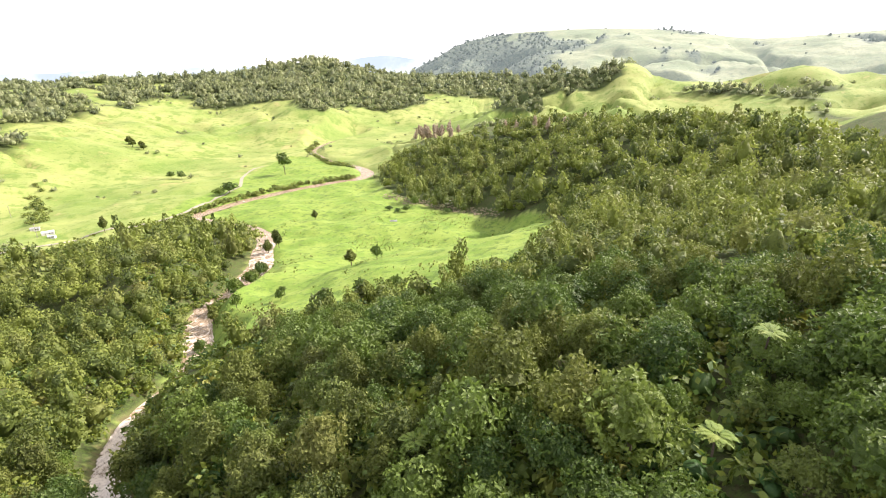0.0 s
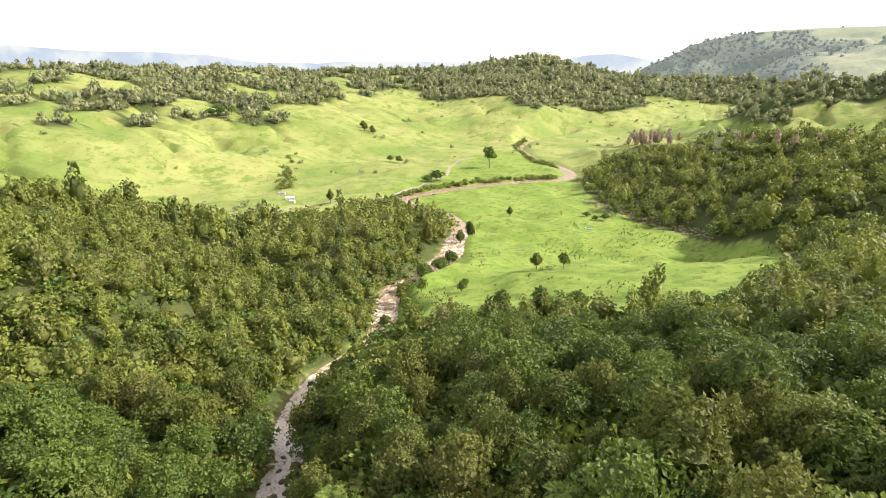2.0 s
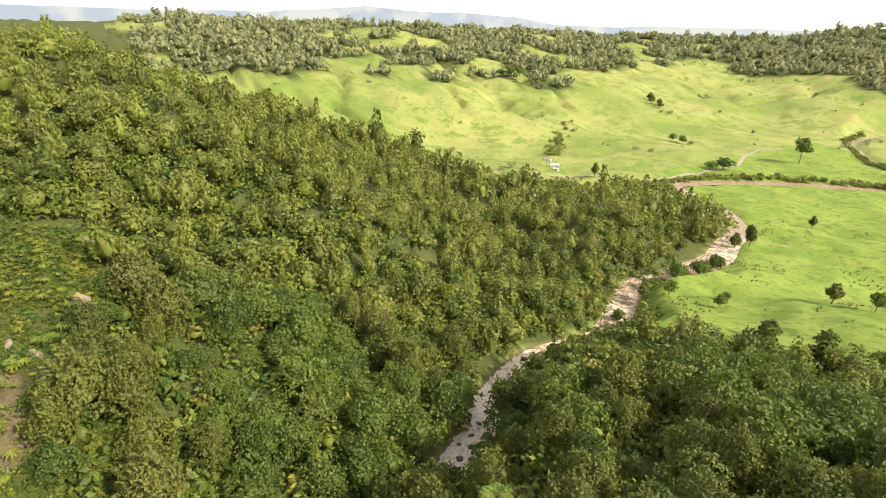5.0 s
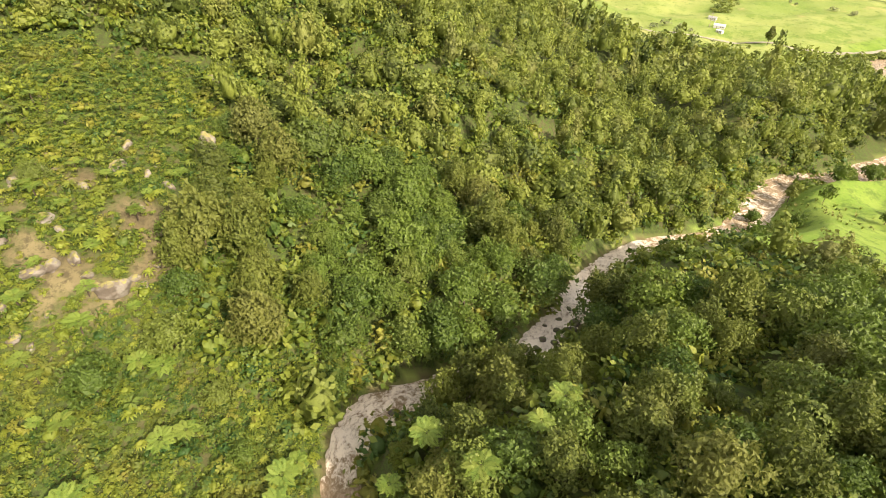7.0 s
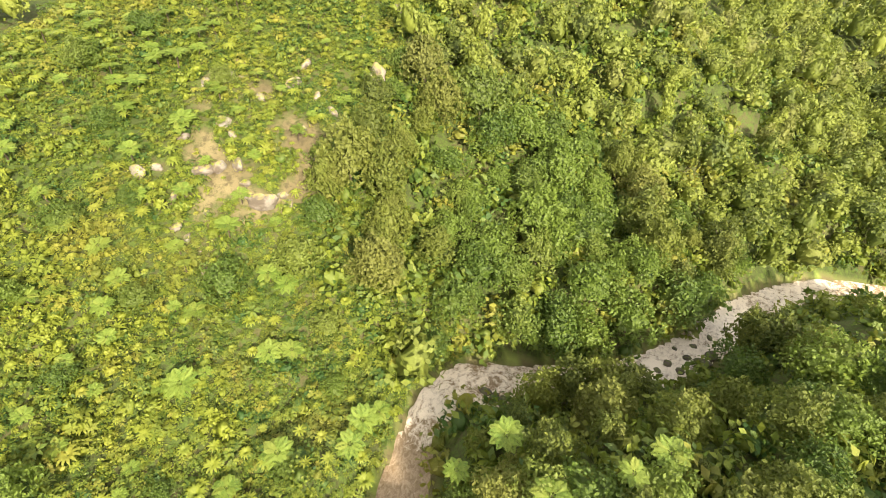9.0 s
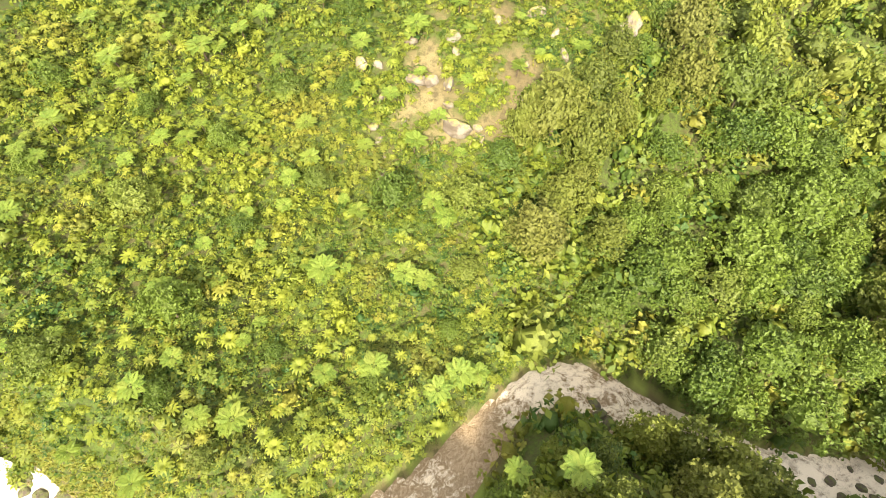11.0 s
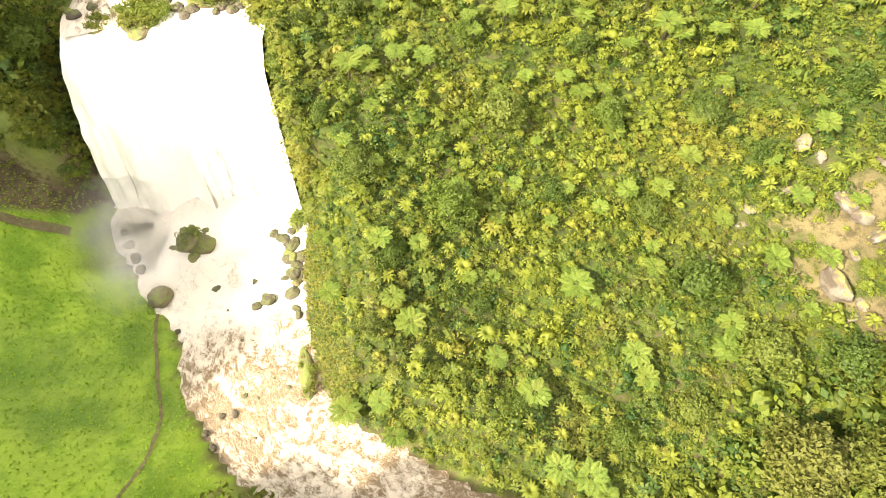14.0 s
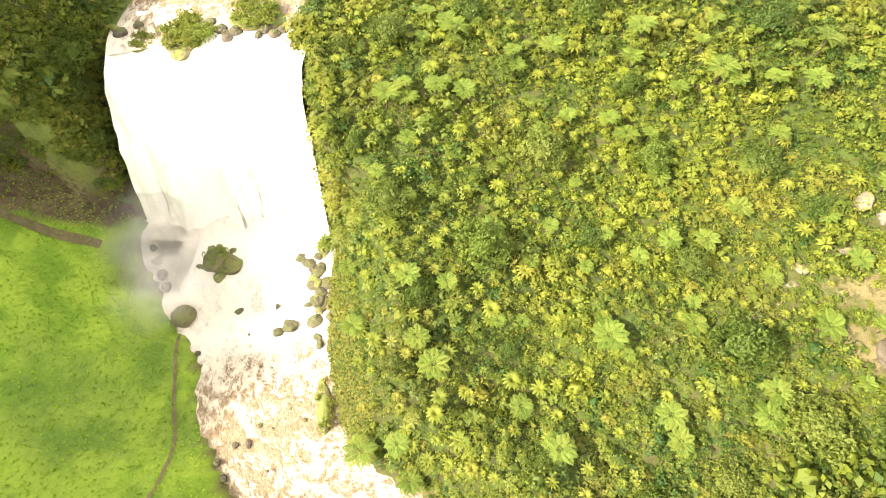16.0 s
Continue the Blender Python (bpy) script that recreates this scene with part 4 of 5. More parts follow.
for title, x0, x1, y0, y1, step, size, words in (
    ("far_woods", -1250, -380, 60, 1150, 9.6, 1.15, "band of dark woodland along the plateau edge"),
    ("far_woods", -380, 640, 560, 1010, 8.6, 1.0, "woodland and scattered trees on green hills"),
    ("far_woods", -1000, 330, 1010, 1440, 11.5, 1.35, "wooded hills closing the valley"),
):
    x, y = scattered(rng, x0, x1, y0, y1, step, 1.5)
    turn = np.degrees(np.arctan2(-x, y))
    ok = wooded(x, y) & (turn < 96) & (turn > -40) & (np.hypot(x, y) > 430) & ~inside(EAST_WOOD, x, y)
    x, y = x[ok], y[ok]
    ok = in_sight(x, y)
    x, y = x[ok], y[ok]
    stuff_from(rng, title, far_protos, x, y, land(x, y) - 1.0, np.clip(rng.lognormal(-0.08, 0.3, len(x)), 0.4, 1.7) * size, M_HAZED_LEAF, words, "woods")

# bushes in the gullies and single scrub on the pasture slopes
bx, by = scattered(rng, -1000, 420, 150, 1150, 6.0)
turn, away = np.degrees(np.arctan2(-bx, by)), np.hypot(bx, by)
fold = np.abs(fbm(bx + 0.3 * by, by, 95, 3, 21))
chance = 0.65 * (fold < 0.020) * (value_noise(bx, by, 60, 14) > 0.0) + 0.003 + 0.10 * (value_noise(bx, by, 45, 15) > 0.40)
ok = (rng.uniform(size=len(bx)) < chance) & ~wooded(bx, by) & (away > 230) & (turn < 92) & (turn > -36)
d_, v_ = near_line(river_below, bx, by)
ok &= (d_ > v_[:, 1] * 0.5 + 2) & ~(inside(PADDOCK, bx, by) & (rng.uniform(size=len(bx)) < 0.8))
bx, by = bx[ok], by[ok]
stuff_from(rng, "bushes", under_protos, bx, by, land(bx, by) - 0.3, rng.uniform(0.8, 2.6, len(bx)), M_HAZED_LEAF, "dark bushes dotted over the pasture and its gullies", "bushes")

# scrub on the slope beside the fall
sx, sy = scattered(rng, -145, 6, -74, 30, 1.25, 1.7)
d_, v_ = near_line(river_below, sx, sy)
d2_, v2_ = near_line(river_above, sx, sy)
ok = (inside(SCRUB, sx, sy) | inside(SCRUB_EDGE, sx, sy)) & ((d_ > v_[:, 1] * 0.5 + 0.6) | (sy < -40)) & ((d2_ > v2_[:, 1] * 0.5 + 0.4) | (sy > -47)) & ~((sx > fall_edge(sy) - 0.2) & (sy > -56)) & ~((d_ < v_[:, 1] * 0.5 + 4.6 * smooth(sy, -33, -26) * smooth(sy, 2, -5) + 1.0 + 1.5 * value_noise(sx, sy, 4, 3)) & (sy > -33) & (sx > -15))
bare = (np.hypot((sx + 88) / 27, (sy + 15) / 17) < 0.9) & (fbm(sx, sy, 6, 3, 71) > -0.02)
ok &= ~bare | (rng.uniform(size=len(sx)) < 0.22)
sx, sy = sx[ok], sy[ok]
sz = sheet(sx, sy)


def star(rng, at, up, blades, length, width):
    """A whorl of pointed leaves round a stem's tip."""
    up = up / np.linalg.norm(up)
    side = np.cross(up, rng.normal(size=3))
    side /= np.linalg.norm(side)
    other = np.cross(up, side)
    a = 6.283 * (np.arange(blades) + rng.uniform(-0.25, 0.25, blades)) / blades
    way = np.cos(a)[:, None] * side + np.sin(a)[:, None] * other
    across = np.cross(up, way)
    reach = length * rng.uniform(0.75, 1.15, (blades, 1))
    rise = rng.uniform(0.05, 0.45, (blades, 1))
    base = at + way * 0.04
    mid = at + way * reach * 0.55 + up * reach * rise
    tip = at + way * reach + up * reach * (rise * 0.7 - 0.15)
    v = np.stack([base + 0 * mid, mid + across * width * reach, tip, mid - across * width * reach], 1).reshape(-1, 3)
    return v, np.arange(4 * blades).reshape(-1, 4), 0


def star_shrub(rng, heads, blades, length, width, wide, tall):
    """A shrub whose stems end in leaf whorls, over a darker inside."""
    v, f = lump(np.array([0, 0, tall * 0.38]), (wide * 0.5, wide * 0.5, tall * 0.30), rng, 2, 5, 0.25)
    pieces = [(v, f, 0)]
    for k in range(heads):
        r, a = wide * math.sqrt((k + 0.3) / heads), 2.4 * k + rng.uniform(-0.4, 0.4)
        at = np.array([r * math.cos(a), r * math.sin(a), tall * (1 - 0.55 * (r / wide) ** 2) * rng.uniform(0.85, 1.15)])
        pieces.append(star(rng, at, np.array([at[0] * 0.5, at[1] * 0.5, wide]), blades, length * rng.uniform(0.75, 1.25), width))
    v, f, _ = group_meshes(pieces)
    return v, f


shrub_protos = [crown(rng, "shrub", 84, 0.24, 3, 5, (0.45, 0.60)) for _ in range(4)]
shrub_protos += [star_shrub(rng, h, b_, l_, w_, r_, t_) for h, b_, l_, w_, r_, t_ in (
    (7, 7, 0.52, 0.22, 1.0, 1.7), (9, 6, 0.42, 0.28, 1.1, 1.5), (5, 8, 0.66, 0.17, 0.8, 1.9), (10, 6, 0.36, 0.30, 1.2, 1.6), (8, 7, 0.45, 0.24, 1.0, 1.4), (6, 9, 0.60, 0.14, 0.9, 1.8), (11, 5, 0.34, 0.33, 1.2, 1.7))]
stuff_from(rng, "shrubs", shrub_protos, sx, sy, sz - 0.3, np.clip(rng.lognormal(-0.30, 0.36, len(sx)), 0.38, 1.7), M_SHRUB, "tangled yellow-green shrubs on the steep slope by the fall", "shrubs",
           tint=np.clip(0.45 + 0.8 * fbm(sx, sy, 14, 2, 77) + rng.uniform(-0.55, 0.50, len(sx)), 0, 1))


# herbs and seedling ferns that hide the soil between the shrubs
cx_, cy_ = scattered(rng, -140, 4, -73, 22, 0.95, 1.3)
d_, v_ = near_line(river_below, cx_, cy_)
ok = (inside(SCRUB, cx_, cy_) | inside(SCRUB_EDGE, cx_, cy_)) & (d_ > v_[:, 1] * 0.5 + 0.5) & (cx_ < fall_edge(cy_) - 0.5)
ok &= (np.hypot((cx_ + 88) / 27, (cy_ + 15) / 17) > 0.9) | (fbm(cx_, cy_, 6, 3, 71) < 0.06)
cx_, cy_ = cx_[ok], cy_[ok]
low_protos = [star(rng, np.array([0.0, 0.0, 0.25]), np.array([0.0, 0.1, 1.0]), b_, 0.55, w_)[:2] for b_, w_ in ((6, 0.26), (7, 0.20), (5, 0.32), (8, 0.16))]
stuff_from(rng, "herbs", low_protos, cx_, cy_, sheet(cx_, cy_), rng.uniform(0.7, 1.5, len(cx_)), M_SHRUB, "low green herbs and seedling ferns under shrubs", "herbs", tint=np.clip(0.3 + 0.6 * fbm(cx_, cy_, 9, 2, 78) + rng.uniform(-0.35, 0.35, len(cx_)), 0, 1))

wx, wy = scattered(rng, -10, 66, -58, -29, 0.75)
d2_, v2_ = near_line(river_above, wx, wy)
right_wall = (wx < fall_edge(wy) + 0.2) & (wx > fall_edge(wy) - 5) & (wy > -56) & (wy < -30) & (rng.uniform(size=len(wx)) < 0.55)
left_wall = (wx > 31.2) & (wx < 62) & (land(wx, wy) > 44.5) & (wy < -31) & (rng.uniform(size=len(wx)) < np.where(wy > -43, 0.9, 0.3)) & ((np.hypot((wx - 44) / 10, (wy + 32) / 4.0) > 1.0 + 0.5 * value_noise(wx, wy, 3, 18)) | (land(wx, wy) > 51))
ok = (right_wall | left_wall) & ((d2_ > v2_[:, 1] * 0.5 + 0.5) | (wy > -46.5))
wx, wy = wx[ok], wy[ok]
stuff_from(rng, "shrubs", shrub_protos, wx, wy, sheet(wx, wy) - 0.2, rng.uniform(0.7, 1.5, len(wx)), M_SHRUB, "shrubs hanging on the rock walls beside the fall", "shrubs", tint=rng.uniform(0.1, 1.0, len(wx)))


# the steepest faces left and right of the fall
qx, qy = scattered(rng, -7, 62, -56, -31, 0.44, 1.2)
rise = np.hypot(sheet(qx, qy + 0.6) - sheet(qx, qy - 0.6), sheet(qx + 0.6, qy) - sheet(qx - 0.6, qy))
qz = sheet(qx, qy)
ok = (rise > np.where(qx > 20, 1.0, 2.4)) & (qz > np.where(qx > 20, 50, 43)) & ((qx > 31.3) | (qx < fall_edge(qy) + 0.6)) & (rng.uniform(size=len(qx)) < 0.75) & ((np.hypot((qx - 44) / 10, (qy + 32) / 4.0) > 1.0) | (qz > 51))
qx, qy, qz = qx[ok], qy[ok], qz[ok]
stuff_from(rng, "shrubs", shrub_protos, qx, qy, qz - 0.5, rng.uniform(0.5, 1.2, len(qx)), M_SHRUB, "shrubs clinging to the steep faces by the fall", "shrubs", tint=rng.uniform(0.1, 0.9, len(qx)))


def rosette(rng, fronds, length, arch):
    """A small fern or flax crown: simple arching blades."""
    pieces = []
    for k in range(fronds):
        a = 6.283 * (k + rng.uniform(-0.25, 0.25)) / fronds
        r = length * np.array([0.05, 0.4, 0.75, 1.0])
        up, w = arch * length * np.array([0.0, 0.42, 0.38, 0.1]), length * np.array([0.04, 0.13, 0.11, 0.02])
        along, side = np.array([math.cos(a), math.sin(a), 0]), np.array([-math.sin(a), math.cos(a), 0])
        mid = along * r[:, None] + np.array([0, 0, 1.0]) * up[:, None]
        v = np.stack([mid - side * w[:, None], mid + side * w[:, None] + np.array([0, 0, -0.02])], 1).reshape(-1, 3)
        pieces.append((v, np.array([(2 * i, 2 * i + 1, 2 * i + 3, 2 * i + 2) for i in range(3)]), 0.0))
    v, f, _ = group_meshes(pieces)
    return v, f


fx, fy = scattered(rng, -145, 0, -62, 26, 2.5, 1.0)
d_, v_ = near_line(river_below, fx, fy)
ok = inside(SCRUB, fx, fy) & (d_ > v_[:, 1] * 0.5 + np.where(fx > -13, 4.2, 1.2)) & (rng.uniform(size=len(fx)) < 0.42) & ~((fx > -2) & (fy > -50))
fx, fy = fx[ok], fy[ok]
stuff_from(rng, "small_ferns", [rosette(rng, int(n), 1.0, a) for n, a in ((9, 0.5), (10, 0.8), (12, 0.6), (14, 1.0), (11, 0.4))], fx, fy, sheet(fx, fy) + rng.uniform(1.2, 2.3, len(fx)),
           np.clip(rng.lognormal(-0.20, 0.32, len(fx)), 0.4, 1.5), M_SHRUB, "small bright ferns and spiky rosettes among shrubs", "ferns", tint=np.clip(rng.uniform(0.45, 1.25, len(fx)), 0, 1))

# tree ferns: a stout trunk and a star of long feathery fronds
def frond_mesh(rng, length):
    r = np.linspace(0.03, 1.0, 8)
    mid = np.stack([r * length, 0 * r, length * (0.55 * r - 0.62 * r * r)], 1)
    pieces = []
    w = length * 0.012
    v = np.stack([mid - (0, w, 0), mid + (0, w, 0)], 1).reshape(-1, 3)
    pieces.append((v, np.array([(2 * i, 2 * i + 1, 2 * i + 3, 2 * i + 2) for i in range(7)]), 0))
    for i in range(1, 12):
        t = 0.12 + 0.86 * i / 12
        p = np.array([np.interp(t, r, mid[:, c]) for c in range(3)])
        reach = length * 0.27 * math.sin(math.pi * min(t * 0.9 + 0.12, 1)) + 0.05
        for s in (-1, 1):
            tip = p + np.array([reach * 0.45, s * reach, -0.12 * reach])
            w = np.array([length * 0.056, 0, 0])
            pieces.append((np.array([p - w * 0.6, (p + tip) / 2 - w, tip, (p + tip) / 2 + w]) + (0, 0, rng.uniform(-0.01, 0.01)), np.array([(0, 1, 2, 3)]), 0))
    v, f, _ = group_meshes(pieces)
    me = quick_mesh("frond", v, f)
    me.materials.append(M_FROND)
    return me


frond_meshes = [frond_mesh(rng, 2.6) for _ in range(3)]
trunk_bm = bmesh.new()
rod(trunk_bm, (0, 0, -3.0), (0, 0, 0.05), 0.16, 0.13, 7)
fern_trunk = bpy.data.meshes.new("trunk")
trunk_bm.to_mesh(fern_trunk)
trunk_bm.free()
fern_trunk.materials.append(M_FERNTRUNK)


def tree_fern(x, y, size, lift):
    top = tagged(new("tree_fern"), "bright green tree fern with a star of arching fronds", "tree fern", "tree ferns of the slopes")
    top.matrix_basis = pose(x, y, ground_at(x, y) + lift, rng.uniform(-10, 10), rng.uniform(-10, 10), rng.uniform(0, 360)) @ Matrix.Scale(size, 4)
    placed("trunk", fern_trunk, None, top)
    n = int(rng.integers(10, 14))
    for k in range(n):
        placed("frond", frond_meshes[k % 3], None, top, m=pose(0, 0, 0, 0, rng.uniform(-14, 6), 360 * k / n + rng.uniform(-8, 8)))
    return top


FERN_SPOTS = [(-54, -5), (-46, -14), (-43, 9), (-47, 10), (-49, 12), (-66, -8), (-65, -5), (-71, -15), (-23, -8), (-13, -42), (-24, -43), (-16, -42), (-20, -43), (-22, -52),
              (-47, -39), (-35, -5), (-40, 0), (-14, 2), (-21, 5), (-19, 1), (-55, -2), (-48, -52), (-59, -47), (-72, -50), (-101, -32), (-109, -31), (-93, -36), (-88, -27), (-99, -35),
              (-42, 30), (-36, 43), (-33, 34), (-39, 24), (-39, 48), (-9, 54), (24, 45), (48, 70), (35, 59), (-3, 60), (63, 104)]
for x, y in FERN_SPOTS:
    tree_fern(x, y, rng.uniform(0.72, 1.02), rng.uniform(2.4, 3.4) + (4.0 if y > 20 else 0.0))
spot_x, spot_y = scattered(rng, -118, -4, -58, 40, 7.5, 1.0)
d_, v_ = near_line(river_below, spot_x, spot_y)
ok = (inside(SCRUB, spot_x, spot_y) | (d_ < 16)) & (d_ > v_[:, 1] * 0.5 + 2) & ((spot_x < -7) | (spot_y > 0)) & (spot_x < -5)
for x, y in list(zip(spot_x[ok], spot_y[ok]))[:110]:
    tree_fern(x, y, rng.uniform(0.42, 0.80), rng.uniform(1.8, 3.2))

# larger trees standing out of the scrub
for x, y, size in ((-28, -23, 0.9), (-15, -28, 0.75), (-35, -37, 0.85), (-62, -13, 0.95), (-69, -4, 0.95), (-51, -37, 0.7), (-12, -52, 0.7), (-78, -2, 0.9), (-90, -3, 0.9), (-95, -46, 0.8), (37, -46, 0.8), (44, -42, 0.7), (46, -51, 0.9), (38, -55, 0.8), (53, -46, 0.9), (55, -56, 0.9), (35, -39.5, 0.55), (-20, -17, 0.55), (-33, -12, 0.5), (-43, -27, 0.6), (-9, -36, 0.45), (-26, -33, 0.5), (-56, -24, 0.6), (-64, -36, 0.65), (-47, -46, 0.55), (-30, -47, 0.5), (-18, -8, 0.45), (-38, 2, 0.5), (-52, 5, 0.6), (-61, 2, 0.7), (-72, -30, 0.5), (-84, -38, 0.6), (-100, -24, 0.6), (-108, -40, 0.7), (-5, -50, 0.45), (-24, -56, 0.6), (-41, -56, 0.7), (-66, -54, 0.7), (36, -43.5, 0.6), (40, -40, 0.55), (48, -43, 0.7), (43, -47, 0.65), (50, -40, 0.6), (34, -53, 0.6), (58, -50, 0.8), (42.5, -37.5, 0.5), (47, -37.5, 0.5), (33.5, -46, 0.5), (50, -48, 0.8), (41, -52, 0.7), (48, -54, 0.8), (60, -44, 0.7), (55, -39, 0.6), (63, -38, 0.6)):
    forest_tree(x, y, ground_at(x, y) - 1.2, size * 0.95, int(rng.integers(4, 8)), rng.uniform(0, 360), "trees over the scrub", "grey-green domed tree standing out of the scrub")

# ---- rocks ----
def boulder_mesh(rng, mat, squash=(1, 1, 0.7), detail=3):
    bm = bmesh.new()
    bmesh.ops.create_icosphere(bm, subdivisions=detail, radius=1.0)
    seed = Vector(rng.uniform(-50, 50, 3))
    for v in bm.verts:
        p = v.co.copy()
        v.co = p * (1 + 0.32 * noise.noise(p * 0.9 + seed) + 0.16 * noise.noise(p * 2.3 + seed) + 0.06 * noise.noise(p * 6 + seed))
        v.co = Vector((v.co.x * squash[0], v.co.y * squash[1], v.co.z * squash[2]))
    me = bpy.data.meshes.new("boulder")
    bm.to_mesh(me)
    bm.free()
    me.materials.append(mat)
    return me


wet_rocks = [boulder_mesh(rng, M_WETROCK) for _ in range(4)]
moss_rocks = [boulder_mesh(rng, M_MOSSROCK) for _ in range(3)]
pale_rocks = [boulder_mesh(rng, M_ROCK, (0.9, 0.6, 0.95)) for _ in range(5)]


def boulder(x, y, z, size, mesh, label, group, stretch=(1, 1, 1), tilt=12):
    ob = tagged(new("boulder", mesh), label, "boulder", group)
    ob.matrix_basis = pose(x, y, z, rng.uniform(-tilt, tilt), rng.uniform(-tilt, tilt), rng.uniform(0, 360)) @ Matrix.Diagonal((size * stretch[0], size * stretch[1], size * stretch[2], 1))
    return ob


# in the plunge pool
boulder(15.5, -26, 38.0, 3.1, moss_rocks[0], "large moss-topped boulder in the plunge pool", "boulders in the pool", (0.8, 1.2, 0.8))
for x, y, s in ((17.6, -24.9, 1.5), (13.6, -27.8, 1.5), (17.2, -28.0, 1.3), (14.6, -23.2, 1.1)):
    boulder(x, y, 38.0, s, moss_rocks[int(rng.integers(0, 3))], "mossy boulder piled in the plunge pool", "boulders in the pool")
boulder(18.0, -15.8, 38.2, 1.9, moss_rocks[1], "rounded boulder under yellow-green moss by the pool", "boulders in the pool")
for x, y, s in ((12.8, -22.8, 0.7), (9.5, -17.5, 1.0), (8.4, -19, 0.7), (3.6, -19, 0.7), (2.2, -28.5, 1.5), (0.2, -27.5, 1.3), (-1.6, -26, 1.2), (-0.8, -28.8, 1.0),
                (-2.8, -22.5, 1.3), (-3.6, -20.8, 1.0), (-1.6, -19.6, 0.8), (-3, -17, 1.1), (1.0, -15.8, 1.4), (2.4, -14.8, 1.0), (-4, -14.5, 0.9)):
    boulder(x, y, 37.7, s, wet_rocks[int(rng.integers(0, 4))], "dark wet boulder among white water", "boulders in the pool", (rng.uniform(0.8, 1.4), rng.uniform(0.7, 1.1), rng.uniform(0.6, 1.0)))
for k in range(24):
    t = rng.uniform(0, 1) ** 0.8
    boulder(9 - 12 * t + rng.uniform(-6, 5), -14 + 18 * t + rng.uniform(-4, 4), 37.45 - 0.4 * t, rng.uniform(0.18, 0.5), wet_rocks[int(rng.integers(0, 4))], "small brown rock in silty water", "rocks below the pool", (rng.uniform(0.8, 1.6), 1, 0.8))
for x, y, s in ((27.4, -27.6, 0.9), (25.6, -25.2, 1.1), (24.0, -22.8, 0.9), (22.6, -20.6, 0.8)):
    boulder(x, y, 38.4, s, wet_rocks[int(rng.integers(0, 4))], "spray-soaked boulder at the fall's foot", "boulders in the pool", (rng.uniform(0.9, 1.3), rng.uniform(0.8, 1.1), 0.9))
# along the pool's banks
for k in range(30):
    x, y = (15 - 11 * k / 29 + rng.uniform(-0.5, 0.9), -14 + 21 * k / 29 + rng.uniform(-0.5, 0.5))
    boulder(x, y, ground_at(x, y) + 0.1, rng.uniform(0.3, 0.8), wet_rocks[int(rng.integers(0, 4))], "wet brown stone on the pool's bank", "stones on the bank")
# in the rapids of the gorge
for x, y, s in ((-57.5, 30, 1.3), (-56.8, 31.6, 1.2), (-58.6, 28.6, 0.9), (-57, 33.5, 1.0), (-61, 36, 0.5), (-69, 62, 0.8), (-71, 64.5, 1.0), (-69.5, 66.5, 1.2), (-73, 69, 1.0), (-72, 72, 1.5), (-74, 74, 1.3), (-71.6, 75, 1.2),
                (-76, 71, 0.7), (-79, 75.5, 0.8), (-77, 78.5, 0.9), (-82, 80, 0.8), (-84, 84, 0.7), (-80, 83, 0.8), (-88, 88, 0.6), (-75, 67, 0.6), (-66, 56, 0.7), (-126, 190, 0.9), (-119, 172, 0.8), (-131, 258, 0.9), (-128, 246, 0.8)):
    d_, v_ = near_line(river_below, [x], [y])
    boulder(x, y, float(v_[0, 0]) - 0.15 * s, s * rng.uniform(0.6, 1.1), wet_rocks[int(rng.integers(0, 4))], "dark wet boulder splitting the rapid", "boulders in the rapids", (rng.uniform(0.8, 1.5), rng.uniform(0.7, 1.1), rng.uniform(0.7, 1.1)))
# at the lip
for x, y, s in ((29.5, -50.5, 1.1), (27.5, -52.5, 0.8), (14.5, -53, 1.0), (13.4, -52, 0.7), (12, -52.6, 1.1), (12.8, -50.8, 0.8), (9.4, -54, 1.3), (7.6, -53.4, 1.2), (5.8, -52.6, 1.0), (4.8, -53.5, 0.9), (8.2, -51.8, 0.7), (16.4, -54.5, 0.9)):
    boulder(x, y, 63.9, s, wet_rocks[int(rng.integers(0, 4))], "brown boulder at the lip of the fall", "boulders at the lip")
# outcrops on the slope: slabs mostly sunk in the ground
for x, y, s in ((-117, 2, 3.0), (-115, 0.5, 1.8), (-78.5, -12, 3.0), (-103, -5, 1.5), (-96, -9, 1.2), (-92, -22, 1.5), (-81, -22, 2.0), (-82.5, -20, 1.5), (-77, -31, 1.8), (-79, -29, 1.2), (-113, -12, 1.6), (-107, -13, 2.0), (-105, -14, 1.4), (-86, -27, 1.5), (-84, -17.5, 1.8), (-75, -25, 1.3), (-140, 4, 2.0), (-132, -4, 1.6), (-90, -20, 1.2), (-88, -15, 1.1)):
    boulder(x, y, ground_at(x, y) + 0.12 * s, s, pale_rocks[int(rng.integers(0, 5))], "pale grey rock outcrop on the scrubby slope", "outcrops on the slope", (1.1, 0.8, 0.8), tilt=35)


# broken rock scattered over the bare patch of the slope
for k in range(36):
    a, r = rng.uniform(0, 6.28), math.sqrt(rng.uniform(0, 1))
    x, y = -88 + 24 * r * math.cos(a), -15 + 15 * r * math.sin(a)
    s = rng.uniform(0.4, 1.3)
    boulder(x, y, float(sheet(np.array([x]), np.array([y]))[0]) + 0.1 * s, s, pale_rocks[int(rng.integers(0, 5))], "weathered grey rock among scrub on the slope", "outcrops on the slope", (1.2, 1, 0.55), tilt=35)
